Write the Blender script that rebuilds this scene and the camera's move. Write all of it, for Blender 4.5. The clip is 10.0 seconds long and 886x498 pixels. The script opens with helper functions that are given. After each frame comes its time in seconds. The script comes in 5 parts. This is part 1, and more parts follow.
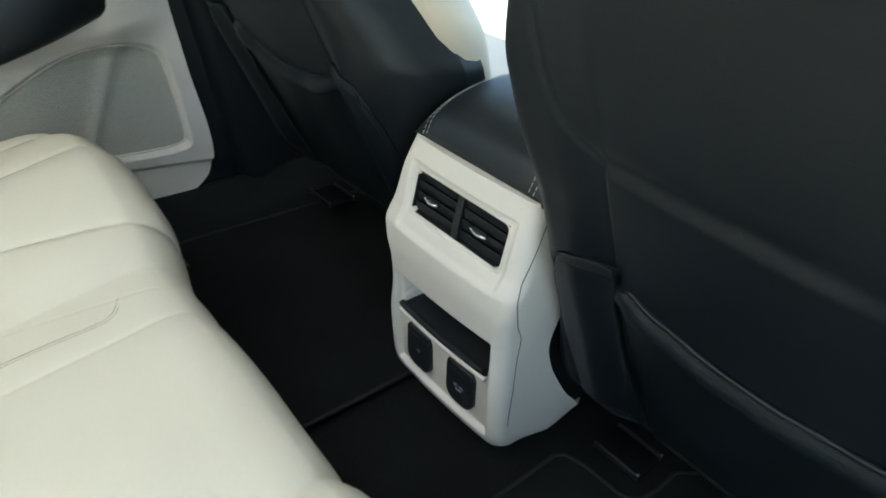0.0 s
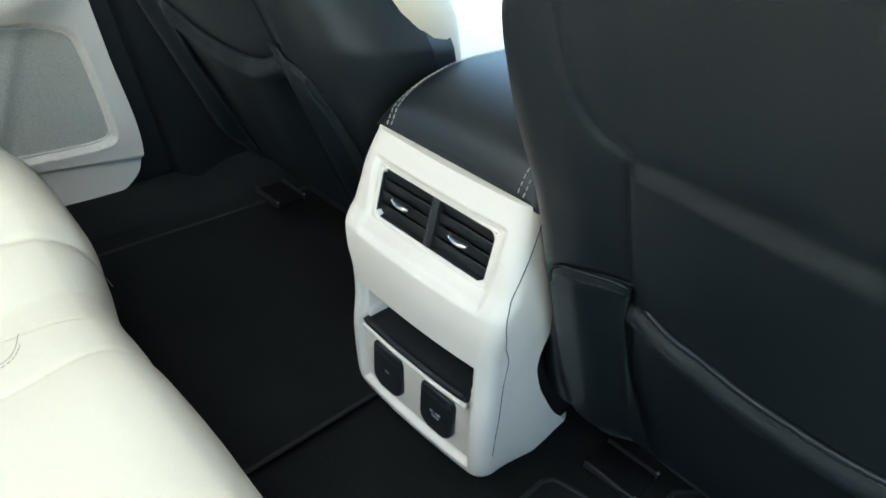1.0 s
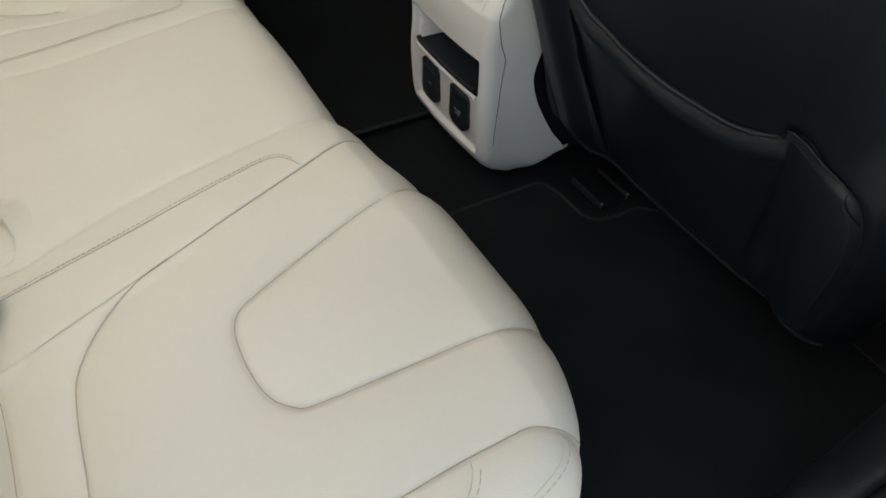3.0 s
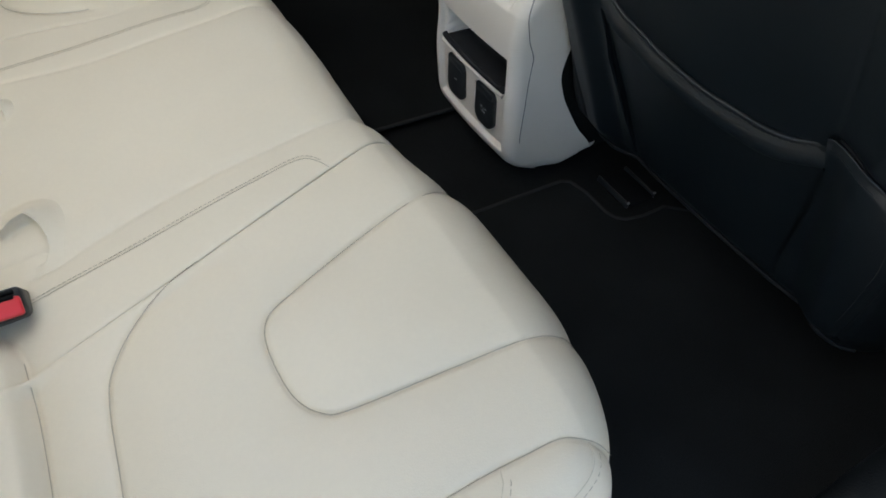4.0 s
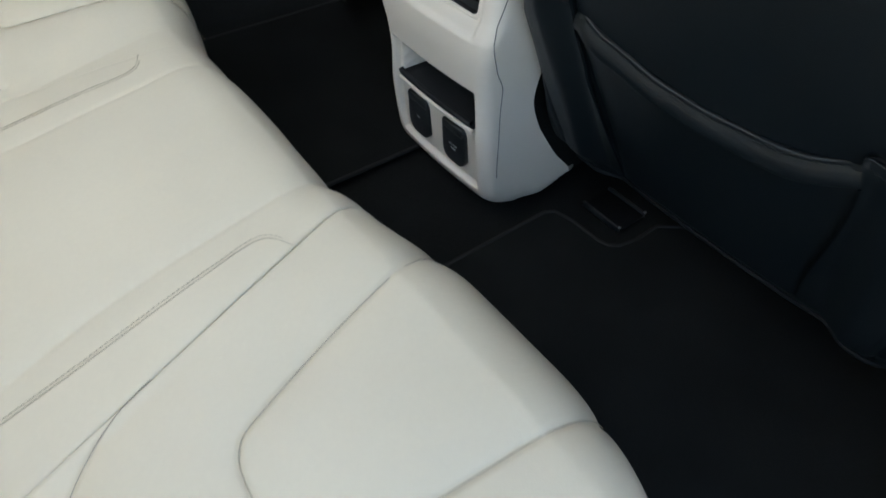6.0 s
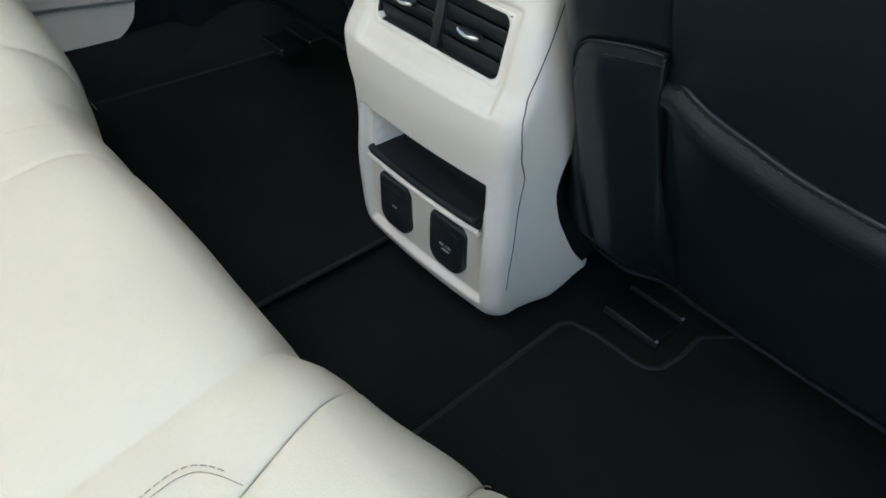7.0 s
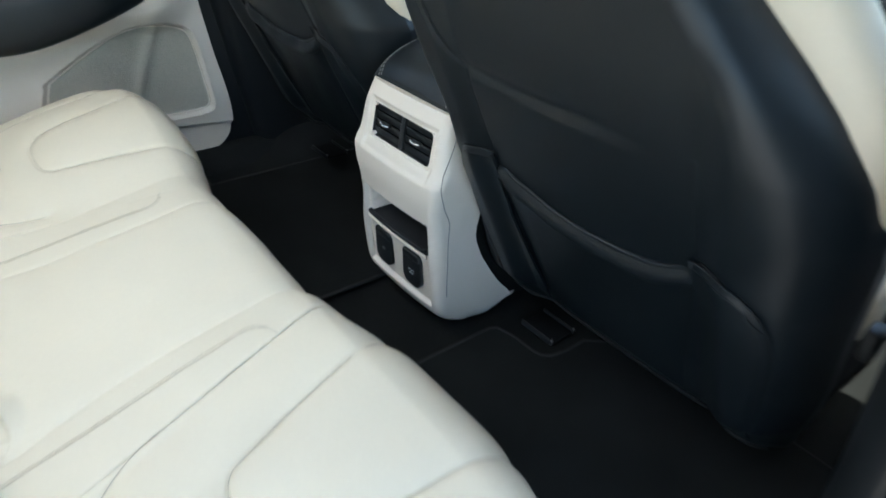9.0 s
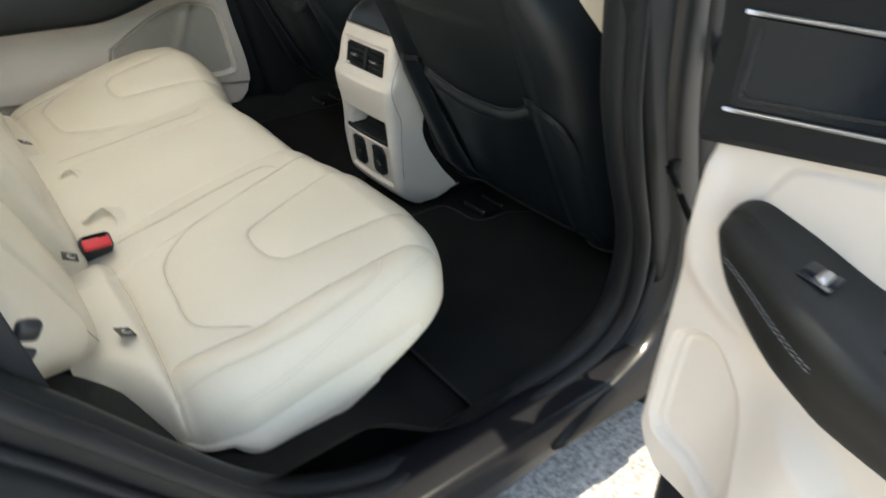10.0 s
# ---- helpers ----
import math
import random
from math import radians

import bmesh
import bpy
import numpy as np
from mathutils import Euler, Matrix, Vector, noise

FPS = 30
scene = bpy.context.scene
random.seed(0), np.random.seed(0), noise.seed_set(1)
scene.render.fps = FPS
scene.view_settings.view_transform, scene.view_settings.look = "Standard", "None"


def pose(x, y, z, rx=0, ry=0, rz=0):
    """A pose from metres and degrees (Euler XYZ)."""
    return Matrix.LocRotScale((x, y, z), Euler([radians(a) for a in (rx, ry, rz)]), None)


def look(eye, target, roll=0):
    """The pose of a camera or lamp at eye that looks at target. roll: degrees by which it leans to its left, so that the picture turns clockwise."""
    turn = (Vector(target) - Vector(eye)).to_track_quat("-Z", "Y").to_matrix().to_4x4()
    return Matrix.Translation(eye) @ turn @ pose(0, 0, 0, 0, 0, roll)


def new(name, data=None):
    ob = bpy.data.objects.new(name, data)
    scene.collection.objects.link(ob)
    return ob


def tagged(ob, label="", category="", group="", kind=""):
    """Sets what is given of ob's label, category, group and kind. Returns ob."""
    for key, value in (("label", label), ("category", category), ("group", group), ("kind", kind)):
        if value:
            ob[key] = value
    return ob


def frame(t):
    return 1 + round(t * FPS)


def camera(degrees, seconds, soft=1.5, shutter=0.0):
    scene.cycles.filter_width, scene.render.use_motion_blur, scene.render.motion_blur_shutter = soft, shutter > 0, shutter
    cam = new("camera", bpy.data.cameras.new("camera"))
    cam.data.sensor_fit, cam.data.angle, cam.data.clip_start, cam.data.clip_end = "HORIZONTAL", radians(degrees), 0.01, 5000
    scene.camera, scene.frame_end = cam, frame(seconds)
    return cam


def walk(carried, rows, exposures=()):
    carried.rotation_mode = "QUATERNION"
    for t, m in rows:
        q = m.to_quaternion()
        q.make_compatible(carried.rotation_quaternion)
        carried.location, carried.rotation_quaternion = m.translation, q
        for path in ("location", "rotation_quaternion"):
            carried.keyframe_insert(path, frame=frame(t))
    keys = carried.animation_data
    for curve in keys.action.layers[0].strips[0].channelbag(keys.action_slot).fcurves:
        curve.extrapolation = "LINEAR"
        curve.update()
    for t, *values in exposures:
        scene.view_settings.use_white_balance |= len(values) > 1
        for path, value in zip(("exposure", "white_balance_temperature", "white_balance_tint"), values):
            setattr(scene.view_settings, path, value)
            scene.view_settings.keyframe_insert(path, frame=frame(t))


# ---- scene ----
cam = camera(68.0, 10.0, 1.7, 0.35)
PATH = [
    (0, (-0.13, -0.456, 0.721), (1.019, 0.761, -0.374), 5.9),
    (0.5, (-0.084, -0.357, 0.686), (1.157, 0.756, -0.42), 6.2),
    (1, (-0.077, -0.367, 0.679), (1.17, 0.732, -0.433), 7.0),
    (1.5, (-0.161, -0.5, 0.733), (0.921, 0.725, -0.419), 5.4),
    (2, (-0.206, -0.65, 0.732), (0.729, 0.61, -0.508), 8.4),
    (2.5, (-0.191, -0.741, 0.707), (0.661, 0.431, -0.672), 7.3),
    (2.7, (-0.187, -0.732, 0.702), (0.652, 0.372, -0.742), 7.5),
    (3.8, (-0.193, -0.700, 0.702), (0.600, 0.398, -0.772), 7.6),
    (4, (-0.191, -0.699, 0.709), (0.578, 0.398, -0.777), 6.7),
    (4.5, (-0.2, -0.702, 0.709), (0.565, 0.42, -0.759), 6.5),
    (5, (-0.204, -0.694, 0.708), (0.588, 0.402, -0.766), 7.4),
    (5.2, (-0.198, -0.690, 0.710), (0.592, 0.406, -0.763), 6.8),
    (6.3, (-0.114, -0.534, 0.641), (0.770, 0.554, -0.785), 0.6),
    (6.5, (-0.085, -0.466, 0.606), (0.912, 0.586, -0.772), 4.3),
    (7, (-0.063, -0.386, 0.575), (1.027, 0.621, -0.765), 6.3),
    (7.5, (-0.06, -0.392, 0.576), (1.048, 0.612, -0.753), 6.4),
    (8, (-0.074, -0.423, 0.591), (1.047, 0.627, -0.69), 8.1),
    (8.5, (-0.115, -0.504, 0.646), (0.961, 0.643, -0.59), 6.4),
    (9, (-0.237, -0.766, 0.754), (0.851, 0.51, -0.335), 3.9),
    (9.2, (-0.326, -0.89, 0.766), (0.808, 0.373, -0.292), 4.5),
    (9.3, (-0.362, -0.948, 0.759), (0.79, 0.311, -0.285), 4.7),
    (9.4, (-0.391, -0.996, 0.762), (0.756, 0.252, -0.299), 4.0),
    (9.5, (-0.417, -1.049, 0.773), (0.713, 0.201, -0.304), 2.2),
    (9.6, (-0.421, -1.091, 0.774), (0.680, 0.172, -0.316), 1.4),
    (9.7, (-0.431, -1.128, 0.775), (0.658, 0.151, -0.309), 1.1),
    (9.8, (-0.437, -1.166, 0.774), (0.620, 0.160, -0.286), 0.0),
    (9.9, (-0.435, -1.205, 0.767), (0.612, 0.131, -0.292), 0.2),
    (10, (-0.432, -1.243, 0.76), (0.612, 0.093, -0.302), 0.7),
]
EXPOSURES = [(0, 2.2, 6550, -5), (0.5, 2.7, 6300, -6), (1, 2.8, 6300, -6), (2, 2.1, 6850, -2), (2.5, 1.87, 7400, 4), (4.5, 1.84, 6650, 4), (6.5, 2.05, 6450, 0), (7.5, 2.62, 6350, 0), (9, 2.35, 6250, -1), (9.2, 2.4, 6250, -1), (9.6, 2.25, 7000, 2), (10, 2.05, 7500, 3)]
walk(cam, [(t, look(eye, target, roll)) for t, eye, target, roll in PATH], EXPOSURES)

# ---- light ----
SUN_EL, SUN_AZ = 77.0, -52.0      # degrees; azimuth from the car's nose towards its near side
sun_way = Vector((math.cos(radians(SUN_EL)) * math.cos(radians(SUN_AZ)), math.cos(radians(SUN_EL)) * math.sin(radians(SUN_AZ)), math.sin(radians(SUN_EL))))
world = bpy.data.worlds.new("sky")
scene.world = world
world.use_nodes = True
wn = world.node_tree.nodes
sky = wn.new("ShaderNodeTexSky")
sky.sky_type, sky.sun_disc = "NISHITA", False
sky.sun_elevation, sky.sun_rotation = radians(SUN_EL), math.atan2(sun_way.x, sun_way.y)
world.node_tree.links.new(sky.outputs[0], wn["Background"].inputs[0])
wn["Background"].inputs[1].default_value = 0.15
sun = new("sun", bpy.data.lights.new("sun", "SUN"))
sun.data.energy, sun.data.angle, sun.data.color = 2.5, radians(0.6), (1.0, 0.95, 0.87)
sun.matrix_world = look((0, 0, 6), Vector((0, 0, 6)) - sun_way)


# ---- materials ----
def material(name, colour, rough=0.5, metal=0.0, coat=0.0, sheen=0.0, spots=0.06, spot_scale=6.0, bump=0.0, bump_scale=300.0, bump_kind="noise", fleck=0.0, fleck_scale=200.0, specular=0.5, detail=6.0, polish=0.05):
    m = bpy.data.materials.new(name)
    m.use_nodes = True
    n, l = m.node_tree.nodes, m.node_tree.links
    p = n["Principled BSDF"]
    p.inputs["Roughness"].default_value, p.inputs["Metallic"].default_value = rough, metal
    p.inputs["Coat Weight"].default_value, p.inputs["Sheen Weight"].default_value = coat, sheen
    p.inputs["Coat Roughness"].default_value = polish
    p.inputs["Specular IOR Level"].default_value = specular
    co = n.new("ShaderNodeTexCoord")
    big = n.new("ShaderNodeTexNoise")
    big.inputs["Scale"].default_value, big.inputs["Detail"].default_value = spot_scale, detail
    l.new(co.outputs["Object"], big.inputs["Vector"])
    fine = n.new("ShaderNodeTexNoise")
    fine.inputs["Scale"].default_value, fine.inputs["Detail"].default_value = fleck_scale, 3.0
    l.new(co.outputs["Object"], fine.inputs["Vector"])
    ramp = n.new("ShaderNodeMapRange")
    ramp.inputs["From Min"].default_value, ramp.inputs["From Max"].default_value = 0.3, 0.7
    ramp.inputs["To Min"].default_value, ramp.inputs["To Max"].default_value = 1 - spots, 1 + spots
    l.new(big.outputs["Fac"], ramp.inputs["Value"])
    ramp2 = n.new("ShaderNodeMapRange")
    ramp2.inputs["From Min"].default_value, ramp2.inputs["From Max"].default_value = 0.3, 0.7
    ramp2.inputs["To Min"].default_value, ramp2.inputs["To Max"].default_value = 1 - fleck, 1 + fleck
    l.new(fine.outputs["Fac"], ramp2.inputs["Value"])
    mul = n.new("ShaderNodeMath")
    mul.operation = "MULTIPLY"
    l.new(ramp.outputs[0], mul.inputs[0]), l.new(ramp2.outputs[0], mul.inputs[1])
    scale = n.new("ShaderNodeVectorMath")
    scale.operation = "SCALE"
    scale.inputs[0].default_value = colour
    l.new(mul.outputs[0], scale.inputs["Scale"])
    l.new(scale.outputs[0], p.inputs["Base Color"])
    rr = n.new("ShaderNodeMapRange")
    rr.inputs["To Min"].default_value, rr.inputs["To Max"].default_value = max(rough - 0.07, 0.02), min(rough + 0.07, 1.0)
    l.new(big.outputs["Fac"], rr.inputs["Value"])
    l.new(rr.outputs[0], p.inputs["Roughness"])
    if bump:
        if bump_kind == "grain":
            tex = n.new("ShaderNodeTexVoronoi")
            tex.feature = "F1"
            out = tex.outputs["Distance"]
        else:
            tex = n.new("ShaderNodeTexNoise")
            tex.inputs["Detail"].default_value = 4.0
            out = tex.outputs["Fac"]
        tex.inputs["Scale"].default_value = bump_scale
        l.new(co.outputs["Object"], tex.inputs["Vector"])
        b = n.new("ShaderNodeBump")
        b.inputs["Strength"].default_value, b.inputs["Distance"].default_value = bump, 0.001
        l.new(out, b.inputs["Height"])
        l.new(b.outputs[0], p.inputs["Normal"])
    return m


CREAM = (0.73, 0.655, 0.525)
cream_leather = material("cream_leather", CREAM, 0.46, spots=0.03, bump=0.10, bump_scale=900, bump_kind="grain", fleck=0.01)
cream_plastic = material("cream_plastic", (0.755, 0.685, 0.61), 0.5, spots=0.02, bump=0.12, bump_scale=900, bump_kind="grain")
cream_thread = material("cream_thread", (0.58, 0.52, 0.40), 0.8)
grey_thread = material("grey_thread", (0.43, 0.375, 0.29), 0.8)
pale_thread = material("pale_thread", (0.56, 0.55, 0.50), 0.8)
dark_thread = material("dark_thread", (0.018, 0.020, 0.022), 0.7)
black_leather = material("black_leather", (0.0070, 0.0104, 0.0135), 0.42, spots=0.16, bump=0.15, bump_scale=1000, bump_kind="grain", specular=0.43)
black_vinyl = material("black_vinyl", (0.0085, 0.0105, 0.0128), 0.55, spots=0.12, bump=0.25, bump_scale=500, bump_kind="grain", specular=0.35)
black_plastic = material("black_plastic", (0.016, 0.018, 0.02), 0.42, spots=0.1, bump=0.15, bump_scale=900)
gloss_black = material("gloss_black", (0.012, 0.016, 0.022), 0.16, spots=0.1, coat=0.4)
rubber = material("black_rubber", (0.015, 0.016, 0.018), 0.62, spots=0.2, spot_scale=12, bump=0.2, bump_scale=400, specular=0.3)
carpet = material("black_carpet", (0.0135, 0.0142, 0.0140), 0.97, spots=0.25, spot_scale=7, bump=0.9, bump_scale=900, fleck=0.5, fleck_scale=700, specular=0.1)
mat_pile = material("black_mat_pile", (0.0125, 0.0132, 0.0130), 0.97, spots=0.22, spot_scale=9, bump=0.9, bump_scale=1000, fleck=0.5, fleck_scale=800, specular=0.1)
arch_carpet = material("grey_arch_carpet", (0.028, 0.029, 0.026), 0.95, spots=0.2, spot_scale=9, bump=0.8, bump_scale=600, fleck=0.3, fleck_scale=500, specular=0.15)
binding = material("mat_binding", (0.0115, 0.012, 0.0122), 0.8, bump=0.6, bump_scale=800)
dark_void = material("dark_inner_plastic", (0.005, 0.0052, 0.0056), 0.8, spots=0.1, specular=0.15)
arm_vinyl = material("armrest_vinyl", (0.0105, 0.0112, 0.0105), 0.55, spots=0.12, bump=0.25, bump_scale=700, bump_kind="grain", specular=0.4)
chrome = material("chrome", (0.85, 0.86, 0.88), 0.12, metal=1.0, spots=0.02)
satin = material("satin_metal", (0.62, 0.63, 0.65), 0.36, metal=1.0, spots=0.03)
red_plastic = material("red_plastic", (0.72, 0.035, 0.05), 0.38, spots=0.05)
webbing = material("black_webbing", (0.017, 0.018, 0.02), 0.7, bump=0.6, bump_scale=500)
hinge_steel = material("hinge_steel", (0.022, 0.022, 0.024), 0.5, metal=0.0)
paint = material("dark_body_paint", (0.010, 0.0102, 0.0122), 0.5, metal=0.0, coat=0.22, spots=0.12, fleck=0.15, fleck_scale=1500, specular=0.06, polish=0.16)
grille_mesh = material("speaker_grille_mesh", (0.46, 0.44, 0.385), 0.75, spots=0.04, bump=0.6, bump_scale=420, bump_kind="grain", fleck=0.22, fleck_scale=650)
print_white = material("white_print", (0.8, 0.8, 0.8), 0.6)
print_grey = material("grey_print", (0.22, 0.22, 0.22), 0.6)
concrete = material("concrete_ground", (0.36, 0.335, 0.315), 0.9, spots=0.14, spot_scale=1.2, bump=1.0, bump_scale=70, fleck=0.45, fleck_scale=95, detail=9)
roof_cloth = material("roof_lining", (0.55, 0.53, 0.49), 0.95, bump=0.3, bump_scale=700)
cloth_tag = material("woven_tag", (0.06, 0.055, 0.045), 0.8)

glass = bpy.data.materials.new("clear_glass")
glass.use_nodes = True
glass.node_tree.nodes["Principled BSDF"].inputs["Transmission Weight"].default_value = 1.0
glass.node_tree.nodes["Principled BSDF"].inputs["Roughness"].default_value = 0.0
glass.node_tree.nodes["Principled BSDF"].inputs["IOR"].default_value = 1.45
glass.node_tree.nodes["Principled BSDF"].inputs["Base Color"].default_value = (0.86, 0.9, 0.9, 1)

# translucent cloth for the unseen roof opening, added to light the bench
diffuser_cloth = bpy.data.materials.new("roof_diffuser_cloth")
diffuser_cloth.use_nodes = True
sn, sl = diffuser_cloth.node_tree.nodes, diffuser_cloth.node_tree.links
glow_through = sn.new("ShaderNodeBsdfTranslucent")
glow_through.inputs["Color"].default_value = (0.68, 0.67, 0.66, 1)
sn["Principled BSDF"].inputs["Base Color"].default_value = (0.55, 0.53, 0.49, 1)
sn["Principled BSDF"].inputs["Roughness"].default_value = 0.9
cloth_mix = sn.new("ShaderNodeMixShader")
cloth_mix.inputs[0].default_value = 0.2
sl.new(glow_through.outputs[0], cloth_mix.inputs[1]), sl.new(sn["Principled BSDF"].outputs[0], cloth_mix.inputs[2])
sl.new(cloth_mix.outputs[0], sn["Material Output"].inputs["Surface"])
tinted_glass = bpy.data.materials.new("tinted_glass")
tinted_glass.use_nodes = True
tinted_glass.node_tree.nodes["Principled BSDF"].inputs["Base Color"].default_value = (0.02, 0.022, 0.025, 1)
tinted_glass.node_tree.nodes["Principled BSDF"].inputs["Roughness"].default_value = 0.03
tinted_glass.node_tree.nodes["Principled BSDF"].inputs["Transmission Weight"].default_value = 0.6


# ---- mesh helpers ----
def part(name, geo, mat, parent=None, label="", smooth=True):
    """One mesh object, under its thing where there is one."""
    me = bpy.data.meshes.new(name)
    if isinstance(geo, bmesh.types.BMesh):
        bmesh.ops.recalc_face_normals(geo, faces=geo.faces)
        geo.to_mesh(me)
        geo.free()
    else:
        me.from_pydata([tuple(v) for v in geo[0]], [], geo[1])
        me.update()
    if smooth:
        me.polygons.foreach_set("use_smooth", [True] * len(me.polygons))
    me.materials.append(mat)
    ob = new(name, me)
    if parent:
        ob.parent = parent
    if label:
        ob["label"] = label
    return ob


def thing(name, label, category, group="", kind="", at=(0, 0, 0)):
    ob = new(name)
    ob.empty_display_size = 0.05
    ob.location = at
    return tagged(ob, label, category, group, kind)


def sheet(P, close_u=False, close_v=False, flip=False):
    """A grid of points (nu, nv, 3) as vertices and quads."""
    P = np.asarray(P, float)
    nu, nv = P.shape[:2]
    faces = []
    for i in range(nu if close_u else nu - 1):
        for j in range(nv if close_v else nv - 1):
            a, b = i * nv + j, i * nv + (j + 1) % nv
            c, d = ((i + 1) % nu) * nv + (j + 1) % nv, ((i + 1) % nu) * nv + j
            faces.append((d, c, b, a) if flip else (a, b, c, d))
    return P.reshape(-1, 3).tolist(), faces


def merge(*geos):
    v, f = [], []
    for gv, gf in geos:
        k = len(v)
        v += list(gv)
        f += [tuple(i + k for i in face) for face in gf]
    return v, f


def box(size, at=(0, 0, 0), bevel=0.004, segments=2, turn=None, taper=1.0):
    bm = bmesh.new()
    bmesh.ops.create_cube(bm, size=1.0)
    for v in bm.verts:
        k = taper if v.co.z > 0 else 1.0
        v.co = Vector((v.co.x * size[0] * k, v.co.y * size[1] * k, v.co.z * size[2]))
    if bevel:
        bmesh.ops.bevel(bm, geom=bm.edges[:], offset=bevel, segments=segments, profile=0.5, affect="EDGES")
    m = Matrix.Translation(at) @ (turn.to_4x4() if turn else Matrix())
    bmesh.ops.transform(bm, matrix=m, verts=bm.verts)
    return bm


def smooth_line(pts, n=8):
    """Catmull-Rom through points."""
    pts = np.asarray(pts, float)
    if len(pts) < 3:
        return np.array([pts[0] + (pts[-1] - pts[0]) * k / n for k in range(n + 1)])
    q = np.vstack([2 * pts[0] - pts[1], pts, 2 * pts[-1] - pts[-2]])
    out = []
    for i in range(1, len(q) - 2):
        for k in range(n):
            t = k / n
            a, b, c, d = q[i - 1], q[i], q[i + 1], q[i + 2]
            out.append(0.5 * (2 * b + (c - a) * t + (2 * a - 5 * b + 4 * c - d) * t * t + (3 * b - a - 3 * c + d) * t ** 3))
    return np.array(out + [pts[-1]])


def near(X, Y, line):
    """Distance of each (X, Y) to a polyline."""
    best = np.full(X.shape, 1e9)
    for (ax, ay), (bx, by) in zip(line[:-1], line[1:]):
        dx, dy = bx - ax, by - ay
        t = np.clip(((X - ax) * dx + (Y - ay) * dy) / (dx * dx + dy * dy + 1e-12), 0, 1)
        best = np.minimum(best, np.hypot(X - ax - t * dx, Y - ay - t * dy))
    return best


def ease(a, b, x):
    t = np.clip((np.asarray(x, float) - a) / (b - a), 0, 1)
    return t * t * (3 - 2 * t)


def through_values(xs, ys):
    """A smooth curve through values (monotone cubic)."""
    xs, ys = np.asarray(xs, float), np.asarray(ys, float)
    h, d = np.diff(xs), np.diff(ys) / np.diff(xs)
    m = np.zeros(len(xs))
    m[0], m[-1] = d[0], d[-1]
    for i in range(1, len(xs) - 1):
        m[i] = 0 if d[i - 1] * d[i] <= 0 else 2 * d[i - 1] * d[i] / (d[i - 1] + d[i])

    def value(x):
        x = np.clip(np.asarray(x, float), xs[0], xs[-1])
        i = np.clip(np.searchsorted(xs, x, side="right") - 1, 0, len(xs) - 2)
        t = (x - xs[i]) / h[i]
        return ((2 * t ** 3 - 3 * t ** 2 + 1) * ys[i] + (t ** 3 - 2 * t ** 2 + t) * h[i] * m[i] + (-2 * t ** 3 + 3 * t ** 2) * ys[i + 1] + (t ** 3 - t ** 2) * h[i] * m[i + 1])
    return value


def tube(line, radius, sides=10, squash=1.0, closed=False):
    """A round bar along a line; squash flattens it in z."""
    line = [Vector(p) for p in line]
    rings = []
    n = len(line)
    for i, p in enumerate(line):
        a = line[(i - 1) % n] if closed or i else p
        b = line[(i + 1) % n] if closed or i < n - 1 else p
        d = (b - a).normalized()
        side = d.cross(Vector((0, 0, 1)))
        if side.length < 1e-4:
            side = Vector((1, 0, 0))
        side.normalize()
        up = side.cross(d)
        rings.append([p + (side * math.cos(k * 2 * math.pi / sides) + up * math.sin(k * 2 * math.pi / sides) * squash) * radius for k in range(sides)])
    v, f = sheet(np.array(rings), close_u=closed, close_v=True)
    if not closed:
        f = f + [tuple(range(sides)), tuple(range((n - 1) * sides, n * sides))[::-1]]
    return v, f


def stitches(line, length=0.005, gap=0.002, thick=0.0006):
    """A row of short threads along a 3D line."""
    line = np.asarray(line, float)
    seg = np.linalg.norm(np.diff(line, axis=0), axis=1)
    run = np.concatenate([[0], np.cumsum(seg)])
    geos = []
    s = 0.0
    at = lambda q: np.array([np.interp(q, run, line[:, k]) for k in range(3)])
    while s + length < run[-1]:
        a, m, b = at(s), at(s + length / 2), at(s + length)
        m = m + np.array((0, 0, 0.0003))
        geos.append(tube([a, m, b], thick, 5))
        s += length + gap
    return merge(*geos)


def prism(outline, depth, bevel=0.0015):
    """A plate: an outline in (a, b), thick along the third axis."""
    bm = bmesh.new()
    f = bm.faces.new([bm.verts.new((a, b, 0)) for a, b in outline])
    r = bmesh.ops.extrude_face_region(bm, geom=[f])
    bmesh.ops.translate(bm, verts=[e for e in r["geom"] if isinstance(e, bmesh.types.BMVert)], vec=(0, 0, depth))
    bmesh.ops.recalc_face_normals(bm, faces=bm.faces)
    if bevel:
        rim = [e for e in bm.edges if all(v.co.z > depth / 2 for v in e.verts)] if depth > 0 else [e for e in bm.edges if all(v.co.z < depth / 2 for v in e.verts)]
        bmesh.ops.bevel(bm, geom=rim, offset=bevel, segments=2, profile=0.5, affect="EDGES")
    return bm


def moved(bm, m):
    bmesh.ops.transform(bm, matrix=m, verts=bm.verts)
    return bm


def round_rect(w, h, r, n=5, top=None):
    """Outline of a rectangle with round corners, round (0, 0)."""
    out = []
    for cx, cy, a0 in ((w / 2 - r, h / 2 - r, 0), (-w / 2 + r, h / 2 - r, 90), (-w / 2 + r, -h / 2 + r, 180), (w / 2 - r, -h / 2 + r, 270)):
        for k in range(n + 1):
            a = radians(a0 + 90 * k / n)
            out.append((cx + r * math.cos(a), cy + r * math.sin(a)))
    return out


